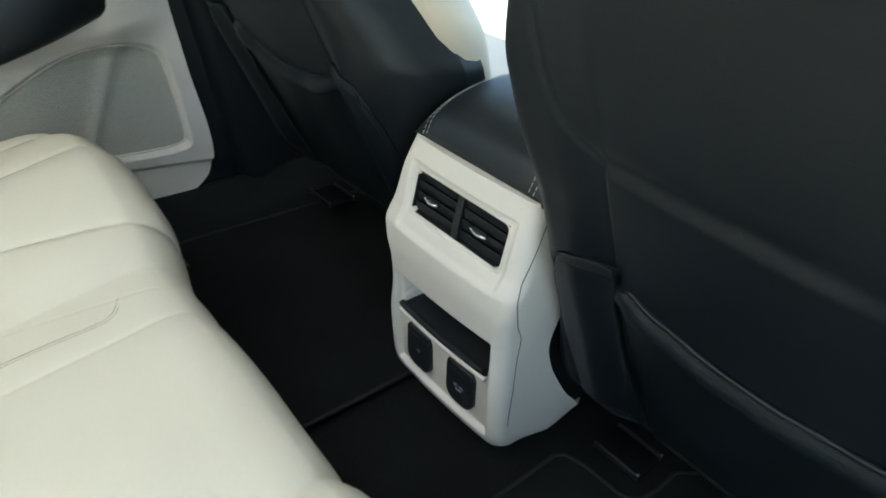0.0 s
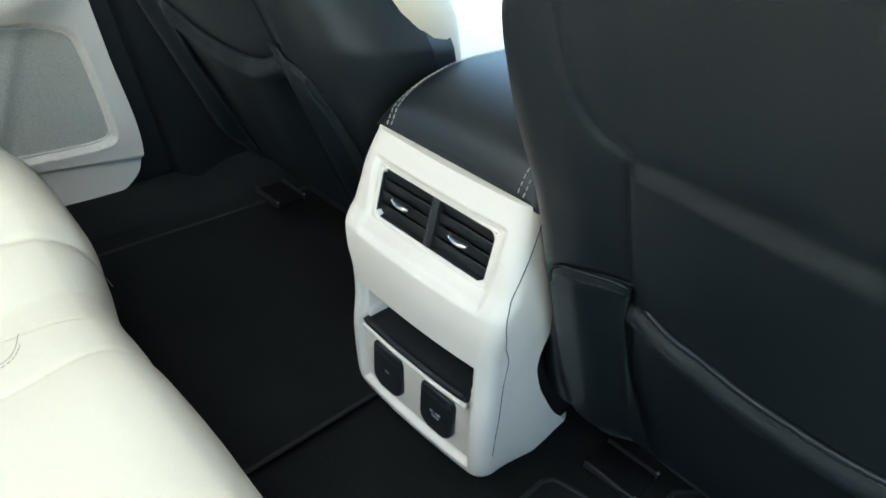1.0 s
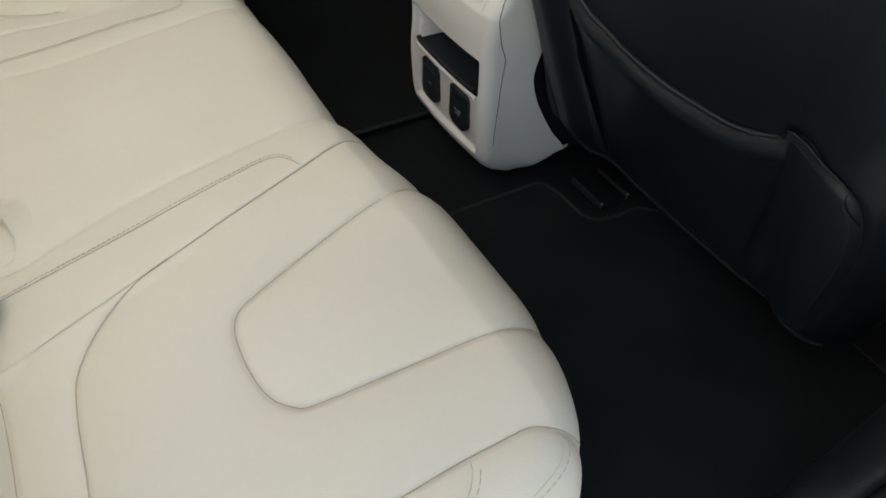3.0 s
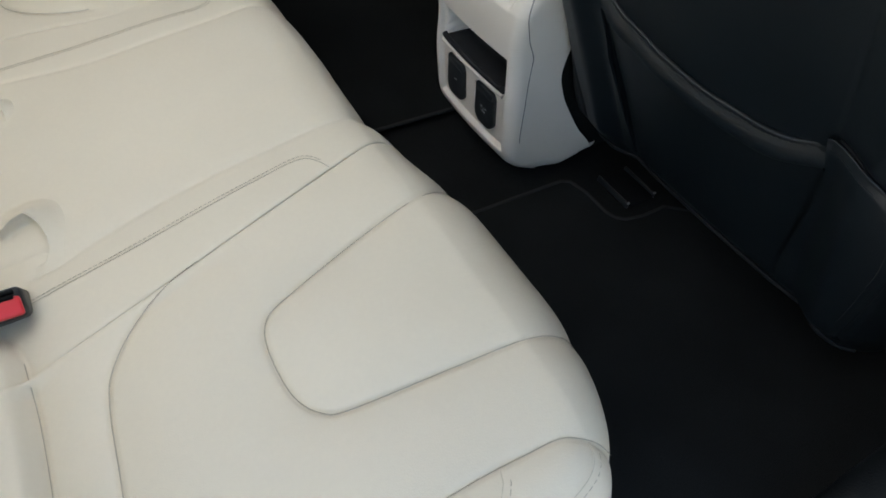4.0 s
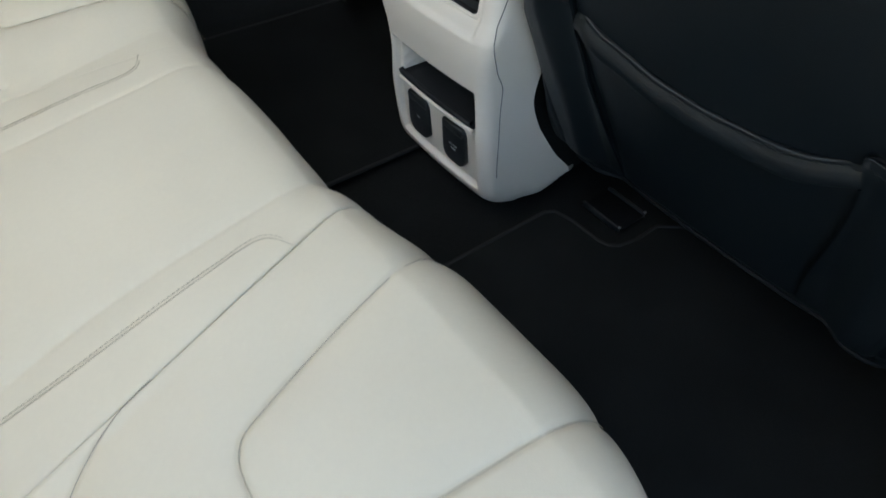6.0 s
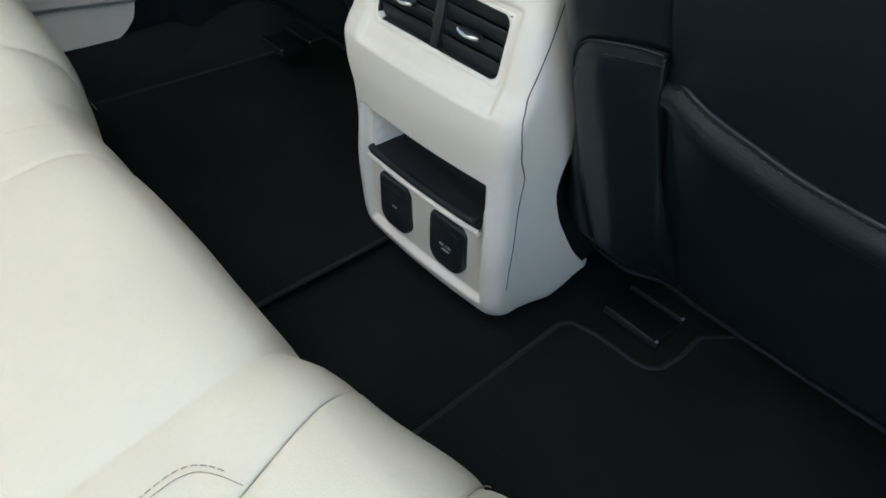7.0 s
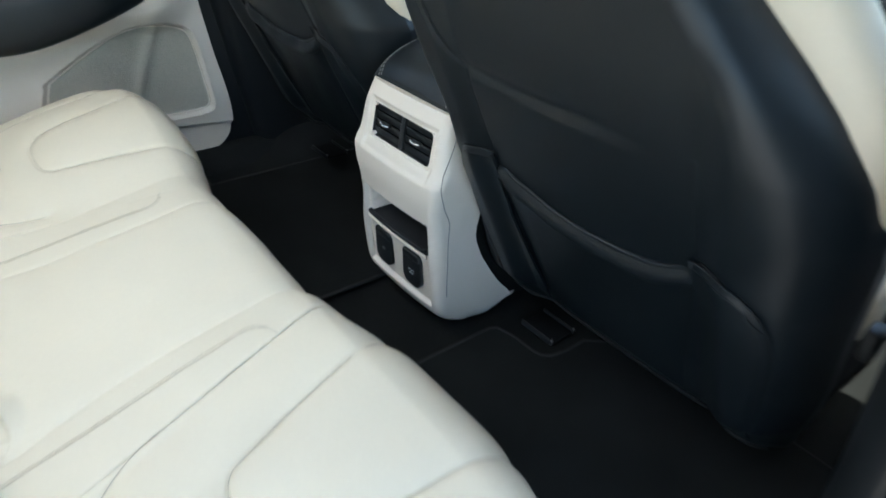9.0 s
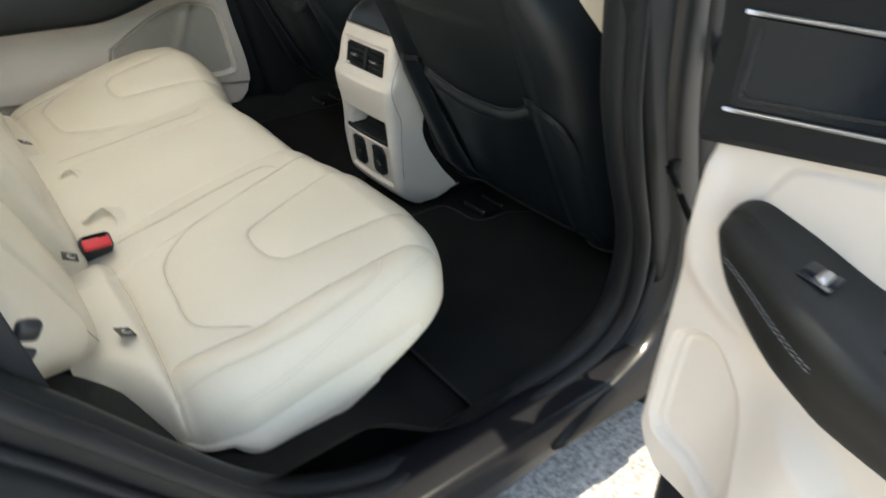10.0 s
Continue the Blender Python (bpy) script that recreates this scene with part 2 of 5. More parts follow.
# ---- the setting ----
ground = tagged(part("ground", sheet([[(x, y, -0.30) for y in (-600, -30, -6, -2, 0, 2, 6, 30, 600)] for x in (-600, -30, -6, -2, 0, 2, 6, 30, 600)]), concrete, smooth=False),
                "pale sunlit rough concrete ground beside the parked car", "ground", kind="structure")
ground.data.flip_normals() if ground.data.polygons[0].normal.z < 0 else None

# floor pan with the carpet, one piece from side to side
nx, ny = 90, 100
gx, gy = np.meshgrid(np.linspace(-0.45, 1.3, nx), np.linspace(-0.74, 0.76, ny), indexing="ij")
gz = -0.004 + 0.0 * gx
gz = gz + 0.05 * ease(0.69, 0.75, np.abs(gy)) - 0.002 * np.exp(-(gx - 0.25) ** 2 / 0.02)
gz = gz + 0.10 * ease(0.02, -0.16, gx)
gz = gz + 0.0015 * np.sin(gx * 37 + gy * 11) * np.sin(gy * 29)
floor_top = sheet(np.stack([gx, gy, gz], -1), flip=True)
floor_low = sheet(np.stack([gx, gy, gz * 0 - 0.03], -1))
tagged(part("floor", merge(floor_top, floor_low), carpet), "black carpeted floor of the car in front of the rear bench", "floor", kind="structure")


def floor_mat(label, y0, y1, x0, x1, notch):
    """A pile mat with a bound edge; notch: a scoop out of its front corner for the seat rail."""
    pts = [(x0, y0), (x0, y1), (x1, y1)]
    if notch:
        a, b, side = notch
        pts = [(x0, y0), (x0, y1 - 0.02), (x0 + 0.02, y1), (x1 - 0.04, y1), (x1 - 0.026, y1 - 0.008), (x1 - 0.018, y1 - 0.04), (x1 - 0.017, y1 - 0.090), (x1 - 0.012, y1 - 0.104), (x1, y1 - 0.114), (x1 + 0.03, y1 - 0.120), (x1 + 0.075, y1 - 0.119), (x1 + 0.115, y1 - 0.15), (x1 + 0.16, y1 - 0.17), (x1 + 0.16, y0)]
        if side < 0:
            pts = [(x, y0 + y1 - y) for x, y in pts][::-1]
    mat_thing = thing("floor_mat", label, "floor mat", group="floor mats")
    bm = bmesh.new()
    f = bm.faces.new([bm.verts.new((x, y, 0.003)) for x, y in pts])
    r = bmesh.ops.extrude_face_region(bm, geom=[f])
    bmesh.ops.translate(bm, verts=[e for e in r["geom"] if isinstance(e, bmesh.types.BMVert)], vec=(0, 0, 0.007))
    part("mat_body", bm, mat_pile, mat_thing, smooth=False)
    line = [(x, y, 0.009) for x, y in pts]
    dense = []
    for a, b in zip(line, line[1:] + line[:1]):
        for k in range(6):
            dense.append(tuple(a[i] + (b[i] - a[i]) * k / 6 for i in range(3)))
    part("binding", tube(dense, 0.0035, 6, closed=True), binding, mat_thing, "black sewn edge binding")
    return mat_thing


floor_mat("black pile floor mat with sewn edge, behind the passenger seat", -0.692, -0.14, 0.062, 0.455, (0.1, 0.1, 1))
floor_mat("black pile floor mat with sewn edge, behind the driver's seat", 0.10, 0.62, 0.02, 0.49, (0.1, 0.1, -1))

# unseen plain wall behind the car, added to keep rear sky off the door
blocker_grey = material("sky_blocker_plaster", (0.34, 0.335, 0.33), 0.9, spots=0.15, spot_scale=1.5, bump=0.8, bump_scale=40)
tagged(part("wall_sky_blocker", box((0.2, 9.0, 3.4), (-5.2, 0.6, 1.4), 0), blocker_grey, smooth=False), "unseen plain grey wall added behind the car to block sky", "wall", kind="structure")
tagged(part("floor_side", box((2.2, 0.24, 0.03), (0.30, 0.74, -0.020), 0), carpet, smooth=False), "black carpeted floor edge beside the far door", "floor", kind="structure")
ramp_y = np.linspace(0, 1, 16)
ramp = [[(x, 0.60 + 0.15 * q, 0.001 + 0.075 * q ** 2.2 * float(ease(0.345, 0.52, x))) for q in ramp_y] for x in np.linspace(0.345, 0.85, 20)]
tagged(part("floor_ramp", sheet(np.array(ramp)), carpet), "black carpet curving up to the far centre pillar", "floor", kind="structure")


# ---- rear bench ----
def seat_top(x):
    return 0.262 + 0.19 * (np.minimum(x, 0.05) - 0.05)


def cushion_mesh(side, inner, front, seams, crown, rise=0.0, outer=True, nu=150, nv=150, puffs=()):
    """A padded seat cushion as one skin: top, rolled front edge, front face and sides.
    side(x), inner(x): its two borders in y; front(y): how far its nose reaches; seams: (line, depth, width)."""
    r, h = 0.080, 0.085
    xb = -0.42
    top_n, nose_n = int(nu * 0.72), int(nu * 0.16)
    low_n = nu - top_n - nose_n
    v = np.linspace(0, 1, nv)
    v = 0.5 - 0.5 * np.cos(np.pi * v) * (0.35 + 0.65 * np.abs(np.cos(np.pi * v)) ** 0.6)
    v = (v - v[0]) / (v[-1] - v[0])
    P = np.zeros((nu, nv, 3))
    for i in range(nu):
        if i < top_n:
            k, th, low = i / (top_n - 1), 0.0, 0.0
        elif i < top_n + nose_n:
            k, th, low = 1.0, (i - top_n + 1) / nose_n * np.pi / 2, 0.0
        else:
            k, th, low = 1.0, np.pi / 2, (i - top_n - nose_n + 1) / low_n
        xn = xb + (0.10 - xb) * k if th == 0 else 0.10
        y = side(xn) + (inner(xn) - side(xn)) * v
        xf = front(y)
        tuck = 0.082 + 0.010 * ease(0.0, 0.12, np.abs(y - side(xn))) if outer else 0.085
        x = xb + (xf - r - xb) * k + r * math.sin(th) ** 0.87 - tuck * low ** 1.25
        xs_ = np.minimum(x, 0.10)
        y = side(xs_) + (inner(xs_) - side(xs_)) * v
        z = seat_top(np.minimum(x, 0.05)) + rise + crown(x, y) - h * (1 - max(math.cos(th), 0.0) ** 0.87) - low * 0.055
        P[i, :, 0], P[i, :, 1], P[i, :, 2] = x, y, z
    X, Y, Z = P[..., 0], P[..., 1], P[..., 2]
    if outer:
        lows = np.clip((np.arange(nu) - top_n - nose_n + 1) / low_n, 0, 1)[:, None]
        gap = np.abs(Y - side(np.minimum(X, 0.1)))
        Y += np.sign(inner(0.0) - side(0.0)) * 0.0160 * ease(0.0, 0.3, lows) * (1 - ease(0.0, 0.05, gap))
    hold = np.ones(nu)
    hold[top_n:top_n + nose_n] = 0.15 + 0.85 * np.cos(np.linspace(0, np.pi / 2, nose_n)) ** 1.5
    hold[top_n + nose_n:] = 0.15
    # rolled border on the open side, a tight tuck on the inner side
    for border, rad, drop in ((side, 0.07 if outer else 0.006, 0.075 if outer else 0.0022), (inner, 0.006, 0.0018)):
        d = np.abs(Y - border(np.minimum(X, 0.1)))
        q = np.clip((rad - d) / rad, 0, 1)
        Z -= hold[:, None] * drop * (1 - np.sqrt(np.clip(1 - q * q, 0, 1)))
    for line, depth, width in seams:
        d = near(X, Y, line)
        fall = np.clip(1 - np.maximum(0.16 - Z, 0) / 0.04, 0, 1) * ease(0.0, 0.016, np.abs(Y - inner(np.minimum(X, 0.1))))
        Z -= fall * depth * (0.35 * np.exp(-(d / width) ** 2) + 0.65 * np.exp(-d / 0.009) + 0.5 * np.exp(-(d / 0.024) ** 2))
        roll = ease(top_n - 4, top_n + nose_n * 0.6, np.arange(nu))[:, None]
        X -= roll * 0.9 * depth * np.exp(-d / 0.008)
    for x0, y0, rx, ry, hz in puffs:
        Z += hz * np.exp(-((X - x0) / rx) ** 2 - ((Y - y0) / ry) ** 2)
    # gentle unevenness of worn padding
    Z += 0.0012 * np.sin(X * 31 + Y * 9) * np.sin(Y * 27 - X * 5)
    P = np.stack([X, Y, Z], -1)
    geo = [sheet(P)]
    for j, sgn in ((0, 1), (nv - 1, -1)):
        edge = P[:, j]
        rows = [edge]
        for k in range(1, 21):
            q = k / 20
            hang = 0.056 + 0.056 * ease(-0.17, -0.03, edge[:, 0]) + 0.10 * ease(-0.24, -0.34, edge[:, 0])
            xe, zr = edge[:, 0].max(), edge[top_n + nose_n - 1, 2]
            nose_low = zr - 0.055 * np.clip((xe - edge[:, 0]) / 0.082, 0, 1) ** 0.8
            hang = np.where(xe - edge[:, 0] < 0.082, np.maximum(hang, nose_low), np.minimum(hang, nose_low))
            hang = np.where(np.arange(nu) < top_n + nose_n, hang, edge[:, 2])
            low = np.minimum(edge[:, 2], hang if outer and j == 0 else edge[:, 2] * 0 + 0.12)
            zz = edge[:, 2] + (low - edge[:, 2]) * q
            bulge = (0.015 * math.sin(q * math.pi * 0.9) - 0.020 * q ** 3 - 0.0022 * math.exp(-abs(q - 0.52) / 0.05)) if outer and j == 0 else -0.004 * q
            bulge = bulge * np.clip((edge[:, 2] - low) / 0.06, 0, 1)
            yy = edge[:, 1] - sgn * bulge * np.sign(edge[:, 1] * 0 + (P[:, nv // 2, 1] - edge[:, 1])) * sgn
            rows.append(np.stack([edge[:, 0] - 0.0 * q, yy, zz], -1))
        geo.append(sheet(np.stack(rows), flip=(sgn > 0)))
    return merge(*geo), P


def on_cushion(P, line, lift=0.0004):
    """Lay a plan line on a cushion's skin."""
    flat = P.reshape(-1, 3)
    zs = []
    for x, y in line:
        d2 = (flat[:, 0] - x) ** 2 + (flat[:, 1] - y) ** 2
        k = d2 < 0.0034 ** 2
        zs.append(flat[k, 2].max() if k.any() else flat[np.argmin(d2), 2])
    zs = np.array(zs)
    if len(zs) > 4:
        zs[1:-1] = (zs[:-2] + zs[1:-1] + zs[2:]) / 3
    out = [(x, y, z + lift) for (x, y), z in zip(line, zs)]
    return out


SPLIT = lambda x: -0.198 + 0.25 * (np.minimum(x, 0.1) - 0.061)
U_SEAM = smooth_line([(0.12, -0.284), (0.079, -0.291), (-0.029, -0.315), (-0.1, -0.336), (-0.124, -0.349), (-0.133, -0.377), (-0.131, -0.426), (-0.117, -0.453), (-0.093, -0.464), (0.0, -0.477), (0.08, -0.489), (0.12, -0.497)], 6)
V_SEAM = smooth_line([(-0.150, -0.250), (-0.189, -0.263), (-0.227, -0.289), (-0.254, -0.324), (-0.263, -0.36), (-0.268, -0.42), (-0.272, -0.468), (-0.266, -0.497), (-0.247, -0.520), (-0.204, -0.556)], 6)
EDGE_SEAM = smooth_line([(-0.327, -0.552), (-0.306, -0.546), (-0.262, -0.552), (-0.204, -0.559), (-0.118, -0.561), (-0.038, -0.562), (0.0, -0.565), (0.027, -0.568), (0.046, -0.577), (0.075, -0.592)], 6)
INNER_ROW = smooth_line([(-0.344, -0.584), (-0.286, -0.592), (-0.212, -0.602), (-0.143, -0.602), (-0.075, -0.597), (-0.042, -0.588), (-0.028, -0.576), (-0.023, -0.565)], 8)
OUTER_ROW = smooth_line([(-0.347, -0.585), (-0.339, -0.612), (-0.303, -0.628), (-0.244, -0.636), (-0.166, -0.632), (-0.074, -0.620), (-0.004, -0.611), (0.030, -0.602), (0.044, -0.591), (0.047, -0.579)], 8)


REAR_SEAM = smooth_line([(-0.318, -0.26), (-0.316, -0.347), (-0.319, -0.439), (-0.324, -0.53), (-0.333, -0.63)], 6)


def front_near(y):
    d = np.clip(y + 0.648, 0, 1)
    q = np.clip((0.22 - d) / 0.22, 0, 1)
    return 0.1215 - 0.140 * (1 - np.sqrt(np.clip(1 - q ** 2.2, 0, 1))) - 0.024 * ease(-0.33, -0.18, y)


NOSE_MID = through_values([-0.22, -0.185, -0.16, -0.14, -0.12, -0.06, 0.0, 0.22], [0.0970, 0.0950, 0.0905, 0.0840, 0.0830, 0.0845, 0.0865, 0.0835])


def front_mid(y):
    return NOSE_MID(y)


mirror = lambda line: np.asarray(line) * np.array([1, -1])
near_side = through_values([-0.42, -0.38, -0.352, -0.335, -0.30, -0.25, 0.2], [-0.515, -0.548, -0.584, -0.608, -0.632, -0.646, -0.646])
geo, P_NEAR = cushion_mesh(near_side, SPLIT, front_near, [(U_SEAM, 0.0041, 0.0020), (V_SEAM, 0.0038, 0.0020), (EDGE_SEAM, 0.0036, 0.0022), (INNER_ROW, 0.0006, 0.002), (OUTER_ROW, 0.0008, 0.002), (REAR_SEAM, 0.008, 0.003)],
                           lambda x, y: 0.004 * np.cos(np.clip((y + 0.42) / 0.24, -1, 1) * np.pi / 2) + 0.009 * ease(-0.318, -0.336, x), nu=380, nv=300)
bench_near = thing("rear_seat", "cream leather rear seat with stitched panels, next to the open door", "car seat", group="rear bench")
part("cushion", geo, cream_leather, bench_near)
geo, P_FAR = cushion_mesh(lambda x: 0.652 + 0.0 * np.asarray(x), lambda x: -SPLIT(x) - 0.03, lambda y: front_near(-y) - 0.012, [(mirror(U_SEAM), 0.0050, 0.003), (mirror(V_SEAM), 0.0050, 0.003), (mirror(EDGE_SEAM), 0.0045, 0.003), (mirror(REAR_SEAM), 0.009, 0.006)],
                          lambda x, y: 0.046 * np.cos(np.clip((y - 0.47) / 0.25, -1, 1) * np.pi / 2) * ease(-0.38, -0.05, x), nu=220, nv=200)
bench_far = thing("rear_seat", "cream leather rear seat with stitched panels, beside the closed door", "car seat", group="rear bench")
part("cushion", geo, cream_leather, bench_far)
A_SEAM = smooth_line([(0.10, -0.140), (0.064, -0.143), (0.03, -0.148), (-0.044, -0.150), (-0.171, -0.158), (-0.262, -0.177), (-0.305, -0.187)], 8)
REAR_MID = smooth_line([(-0.330, -0.232), (-0.324, -0.248), (-0.318, -0.268), (-0.315, -0.293), (-0.314, -0.31)], 6)
geo, P_MID = cushion_mesh(lambda x: SPLIT(x) + 0.0002, lambda x: -SPLIT(x) - 0.0315, front_mid, [(A_SEAM, 0.0027, 0.003), (REAR_MID, 0.006, 0.003), (mirror(A_SEAM) + np.array([0, -0.03]), 0.0027, 0.003)],
                          lambda x, y: 0.004 * np.cos(np.clip(y / 0.2, -1, 1) * np.pi / 2) + 0.009 * ease(-0.318, -0.336, x) * (1 - ease(-0.255, -0.235, y)), rise=0.003, outer=False, nu=300, nv=240)
bench_mid = thing("rear_seat", "cream leather middle rear seat with a double-stitched border", "car seat", group="rear bench")
part("cushion", geo, cream_leather, bench_mid)
for parent, P, line, mat_ in ((bench_near, P_NEAR, U_SEAM, grey_thread), (bench_near, P_NEAR, V_SEAM, grey_thread), (bench_near, P_NEAR, EDGE_SEAM, grey_thread), (bench_near, P_NEAR, REAR_SEAM, grey_thread), (bench_far, P_FAR, mirror(U_SEAM), grey_thread), (bench_far, P_FAR, mirror(V_SEAM), grey_thread), (bench_far, P_FAR, mirror(EDGE_SEAM), grey_thread)):
    part("seam", tube(on_cushion(P, [p for p in line[1:-1] if p[0] < 0.112], -0.0002), 0.0004, 5), mat_, parent, "thin grey sewn seam line")
HOOK = smooth_line([(-0.303, -0.215), (-0.183, -0.200), (-0.073, -0.189), (-0.043, -0.1855), (-0.025, -0.1865), (-0.014, -0.195), (-0.005, -0.213)], 8)
for s in (1, -1):
    line = HOOK if s > 0 else mirror(HOOK) + np.array([0, -0.03])
    part("seam", tube(on_cushion(P_MID, line), 0.0003, 5), grey_thread, bench_mid, "thin grey sewn seam line")
    part("stitching", stitches(on_cushion(P_MID, (line + np.array([0.0012, 0.0042 * s]))[:-3], 0.0001), 0.0034, 0.0016, 0.00034), grey_thread, bench_mid, "row of beige stitches")
for line in (INNER_ROW, OUTER_ROW):
    part("seam", tube(on_cushion(P_NEAR, line, -0.0001), 0.00028, 5), cream_thread, bench_near, "thin beige sewn seam line")
    part("stitching", stitches(on_cushion(P_NEAR, line + np.array([0.0045, -0.0035])), 0.0045, 0.0025, 0.00028), grey_thread, bench_near, "row of grey stitches along the seat's edge")


# ---- rear backrests ----
def back_x(z):
    return -0.345 - 0.36 * (z - 0.19)


BACK_LOW = through_values([-0.69, -0.60, -0.54, -0.49, -0.44, -0.245], [0.352, 0.286, 0.243, 0.218, 0.170, 0.155])


def backrest(ob, y0, y1, bolster0, bolster1, seams, behind=0.0):
    nz, nyy = 70, 90
    zz = np.linspace(0.155, 0.86, nz)
    t = np.linspace(0, 1, nyy)
    t = 0.5 - 0.5 * np.cos(np.pi * t)
    Zg, T = np.meshgrid(zz, t, indexing="ij")
    Yg = y0 + (y1 - y0) * T
    if bolster0:
        low = BACK_LOW(Yg)
        Zg = low + (0.86 - low) * (Zg - 0.155) / 0.705
    Xg = back_x(Zg) - behind
    low = Zg[:1] + 0 * Zg
    for e, rad, drop in ((y0, 0.05 if bolster0 else 0.015, 0.06 if bolster0 else 0.015), (y1, 0.05 if bolster1 else 0.015, 0.06 if bolster1 else 0.015)):
        d = np.abs(Yg - e)
        q = np.clip((rad - d) / rad, 0, 1)
        Xg = Xg - drop * (1 - np.sqrt(np.clip(1 - q * q, 0, 1)))
    q = np.clip((low + 0.06 - Zg) / 0.06, 0, 1)
    Xg = Xg - 0.055 * (1 - np.sqrt(np.clip(1 - q * q, 0, 1)))
    for line, depth in seams:
        d = near(Yg, Zg, line)
        Xg = Xg - depth * np.exp(-(d / 0.005) ** 2) - depth * 0.7 * np.exp(-d / 0.02)
    Xg = Xg + 0.014 * np.cos(np.clip((Yg - (y0 + y1) / 2) / (abs(y1 - y0) / 2), -1, 1) * np.pi / 2) * ease(0.17, 0.3, Zg)
    Xg = Xg + 0.002 * np.sin(Yg * 40 + Zg * 17) * np.sin(Zg * 30)
    F = np.stack([Xg, Yg, Zg], -1)
    B = F.copy()
    B[..., 0] = back_x(Zg) - behind - 0.13
    rim = lambda i: np.stack([F[i], B[i]])
    geo = merge(sheet(F), sheet(B, flip=True), sheet(np.stack([F[:, 0], B[:, 0]])), sheet(np.stack([F[:, -1], B[:, -1]]), flip=True), sheet(rim(0), flip=True), sheet(rim(-1)))
    return part("backrest", geo, cream_leather, ob, "cream leather backrest")


backrest(bench_near, -0.69, -0.245, True, False, [(np.array([(-0.482, 0.20), (-0.502, 0.30), (-0.524, 0.38), (-0.556, 0.52), (-0.575, 0.86)]), 0.006), (np.array([(-0.30, 0.23), (-0.31, 0.86)]), 0.003)], 0.024)
BACK_ROW = smooth_line([(-0.486, 0.225), (-0.502, 0.30), (-0.524, 0.38), (-0.556, 0.52)], 10)
part("seam", tube([(float(back_x(z)) - 0.024 + 0.001, y, z) for y, z in BACK_ROW], 0.0006, 5), grey_thread, bench_near, "thin grey sewn seam line")
backrest(bench_far, 0.215, 0.655, False, True, [(np.array([(0.575, 0.20), (0.56, 0.86)]), 0.006), (np.array([(0.29, 0.22), (0.29, 0.86)]), 0.004)])
backrest(bench_mid, -0.243, 0.213, False, False, [(np.array([(-0.16, 0.26), (-0.16, 0.86)]), 0.005), (np.array([(0.13, 0.26), (0.13, 0.86)]), 0.005), (np.array([(-0.16, 0.26), (0.13, 0.26)]), 0.005)], -0.007)


def child_seat_tag(y, z, tilt, out=0.016):
    ob = thing("anchor_tag", "small grey woven child-seat anchor tag in the seat crease", "tag", group="anchor tags")
    x = back_x(z) + out
    m = Matrix.Translation((x, y, z)) @ Euler((0, radians(-62), radians(tilt))).to_matrix().to_4x4()
    part("tag", moved(box((0.0018, 0.024, 0.022), (0, 0, 0), 0.0006, 1), m), cloth_tag, ob)
    ring_ = [(0.0013, 0.0052 * math.cos(a * 0.55) - 0.001, 0.0052 * math.sin(a * 0.55) - 0.001) for a in range(9)]
    part("symbol", tube([tuple(m @ Vector(p)) for p in ring_], 0.0011, 6), pale_thread, ob, "pale woven symbol")
    return ob


child_seat_tag(-0.462, 0.208, 10, 0.004)
child_seat_tag(-0.268, 0.232, -6, -0.006)
child_seat_tag(0.30, 0.212, 8)


def seat_buckle(label, at, along, across):
    """A buckle whose red end faces along; across is the direction of its width."""
    ob = thing("seat_buckle", label, "seat belt buckle", group="seat belt buckles")
    n = Vector(along).normalized()
    w = (Vector(across) - n * n.dot(Vector(across))).normalized()
    m = Matrix.Translation(at) @ Matrix((w, n.cross(w), n)).transposed().to_4x4()
    part("housing", moved(box((0.046, 0.028, 0.052), (0, 0, -0.027), 0.006, 3, taper=1.0), m), black_plastic, ob, "dark grey moulded housing")
    part("release_button", moved(box((0.040, 0.0175, 0.010), (0, -0.0035, -0.0015), 0.003, 3), m), red_plastic, ob, "bright red plastic release button")
    part("slot_guide", moved(box((0.034, 0.0045, 0.006), (0, 0.0095, -0.0008), 0.0015, 2), m), dark_void, ob, "black tongue slot")
    part("button_notch", moved(box((0.012, 0.004, 0.004), (0.010, 0.0050, 0.0032), 0.001, 2), m), dark_void, ob)
    part("strap", moved(box((0.036, 0.010, 0.06), (0, 0, -0.075), 0.004, 2), m), webbing, ob)
    return ob


seat_buckle("black belt buckle with red button, in the seat crease", (-0.323, -0.232, 0.226), (0.05, -0.62, 0.78), (0.97, 0.0, 0.0))


def within(Xq, Yq, loop):
    """Which points lie inside a closed plan line."""
    hit = np.zeros(Xq.shape, bool)
    for (ax, ay), (bx, by) in zip(loop[:-1], loop[1:]):
        hit ^= ((ay > Yq) != (by > Yq)) & (Xq < (bx - ax) * (Yq - ay) / (by - ay + 1e-12) + ax)
    return hit


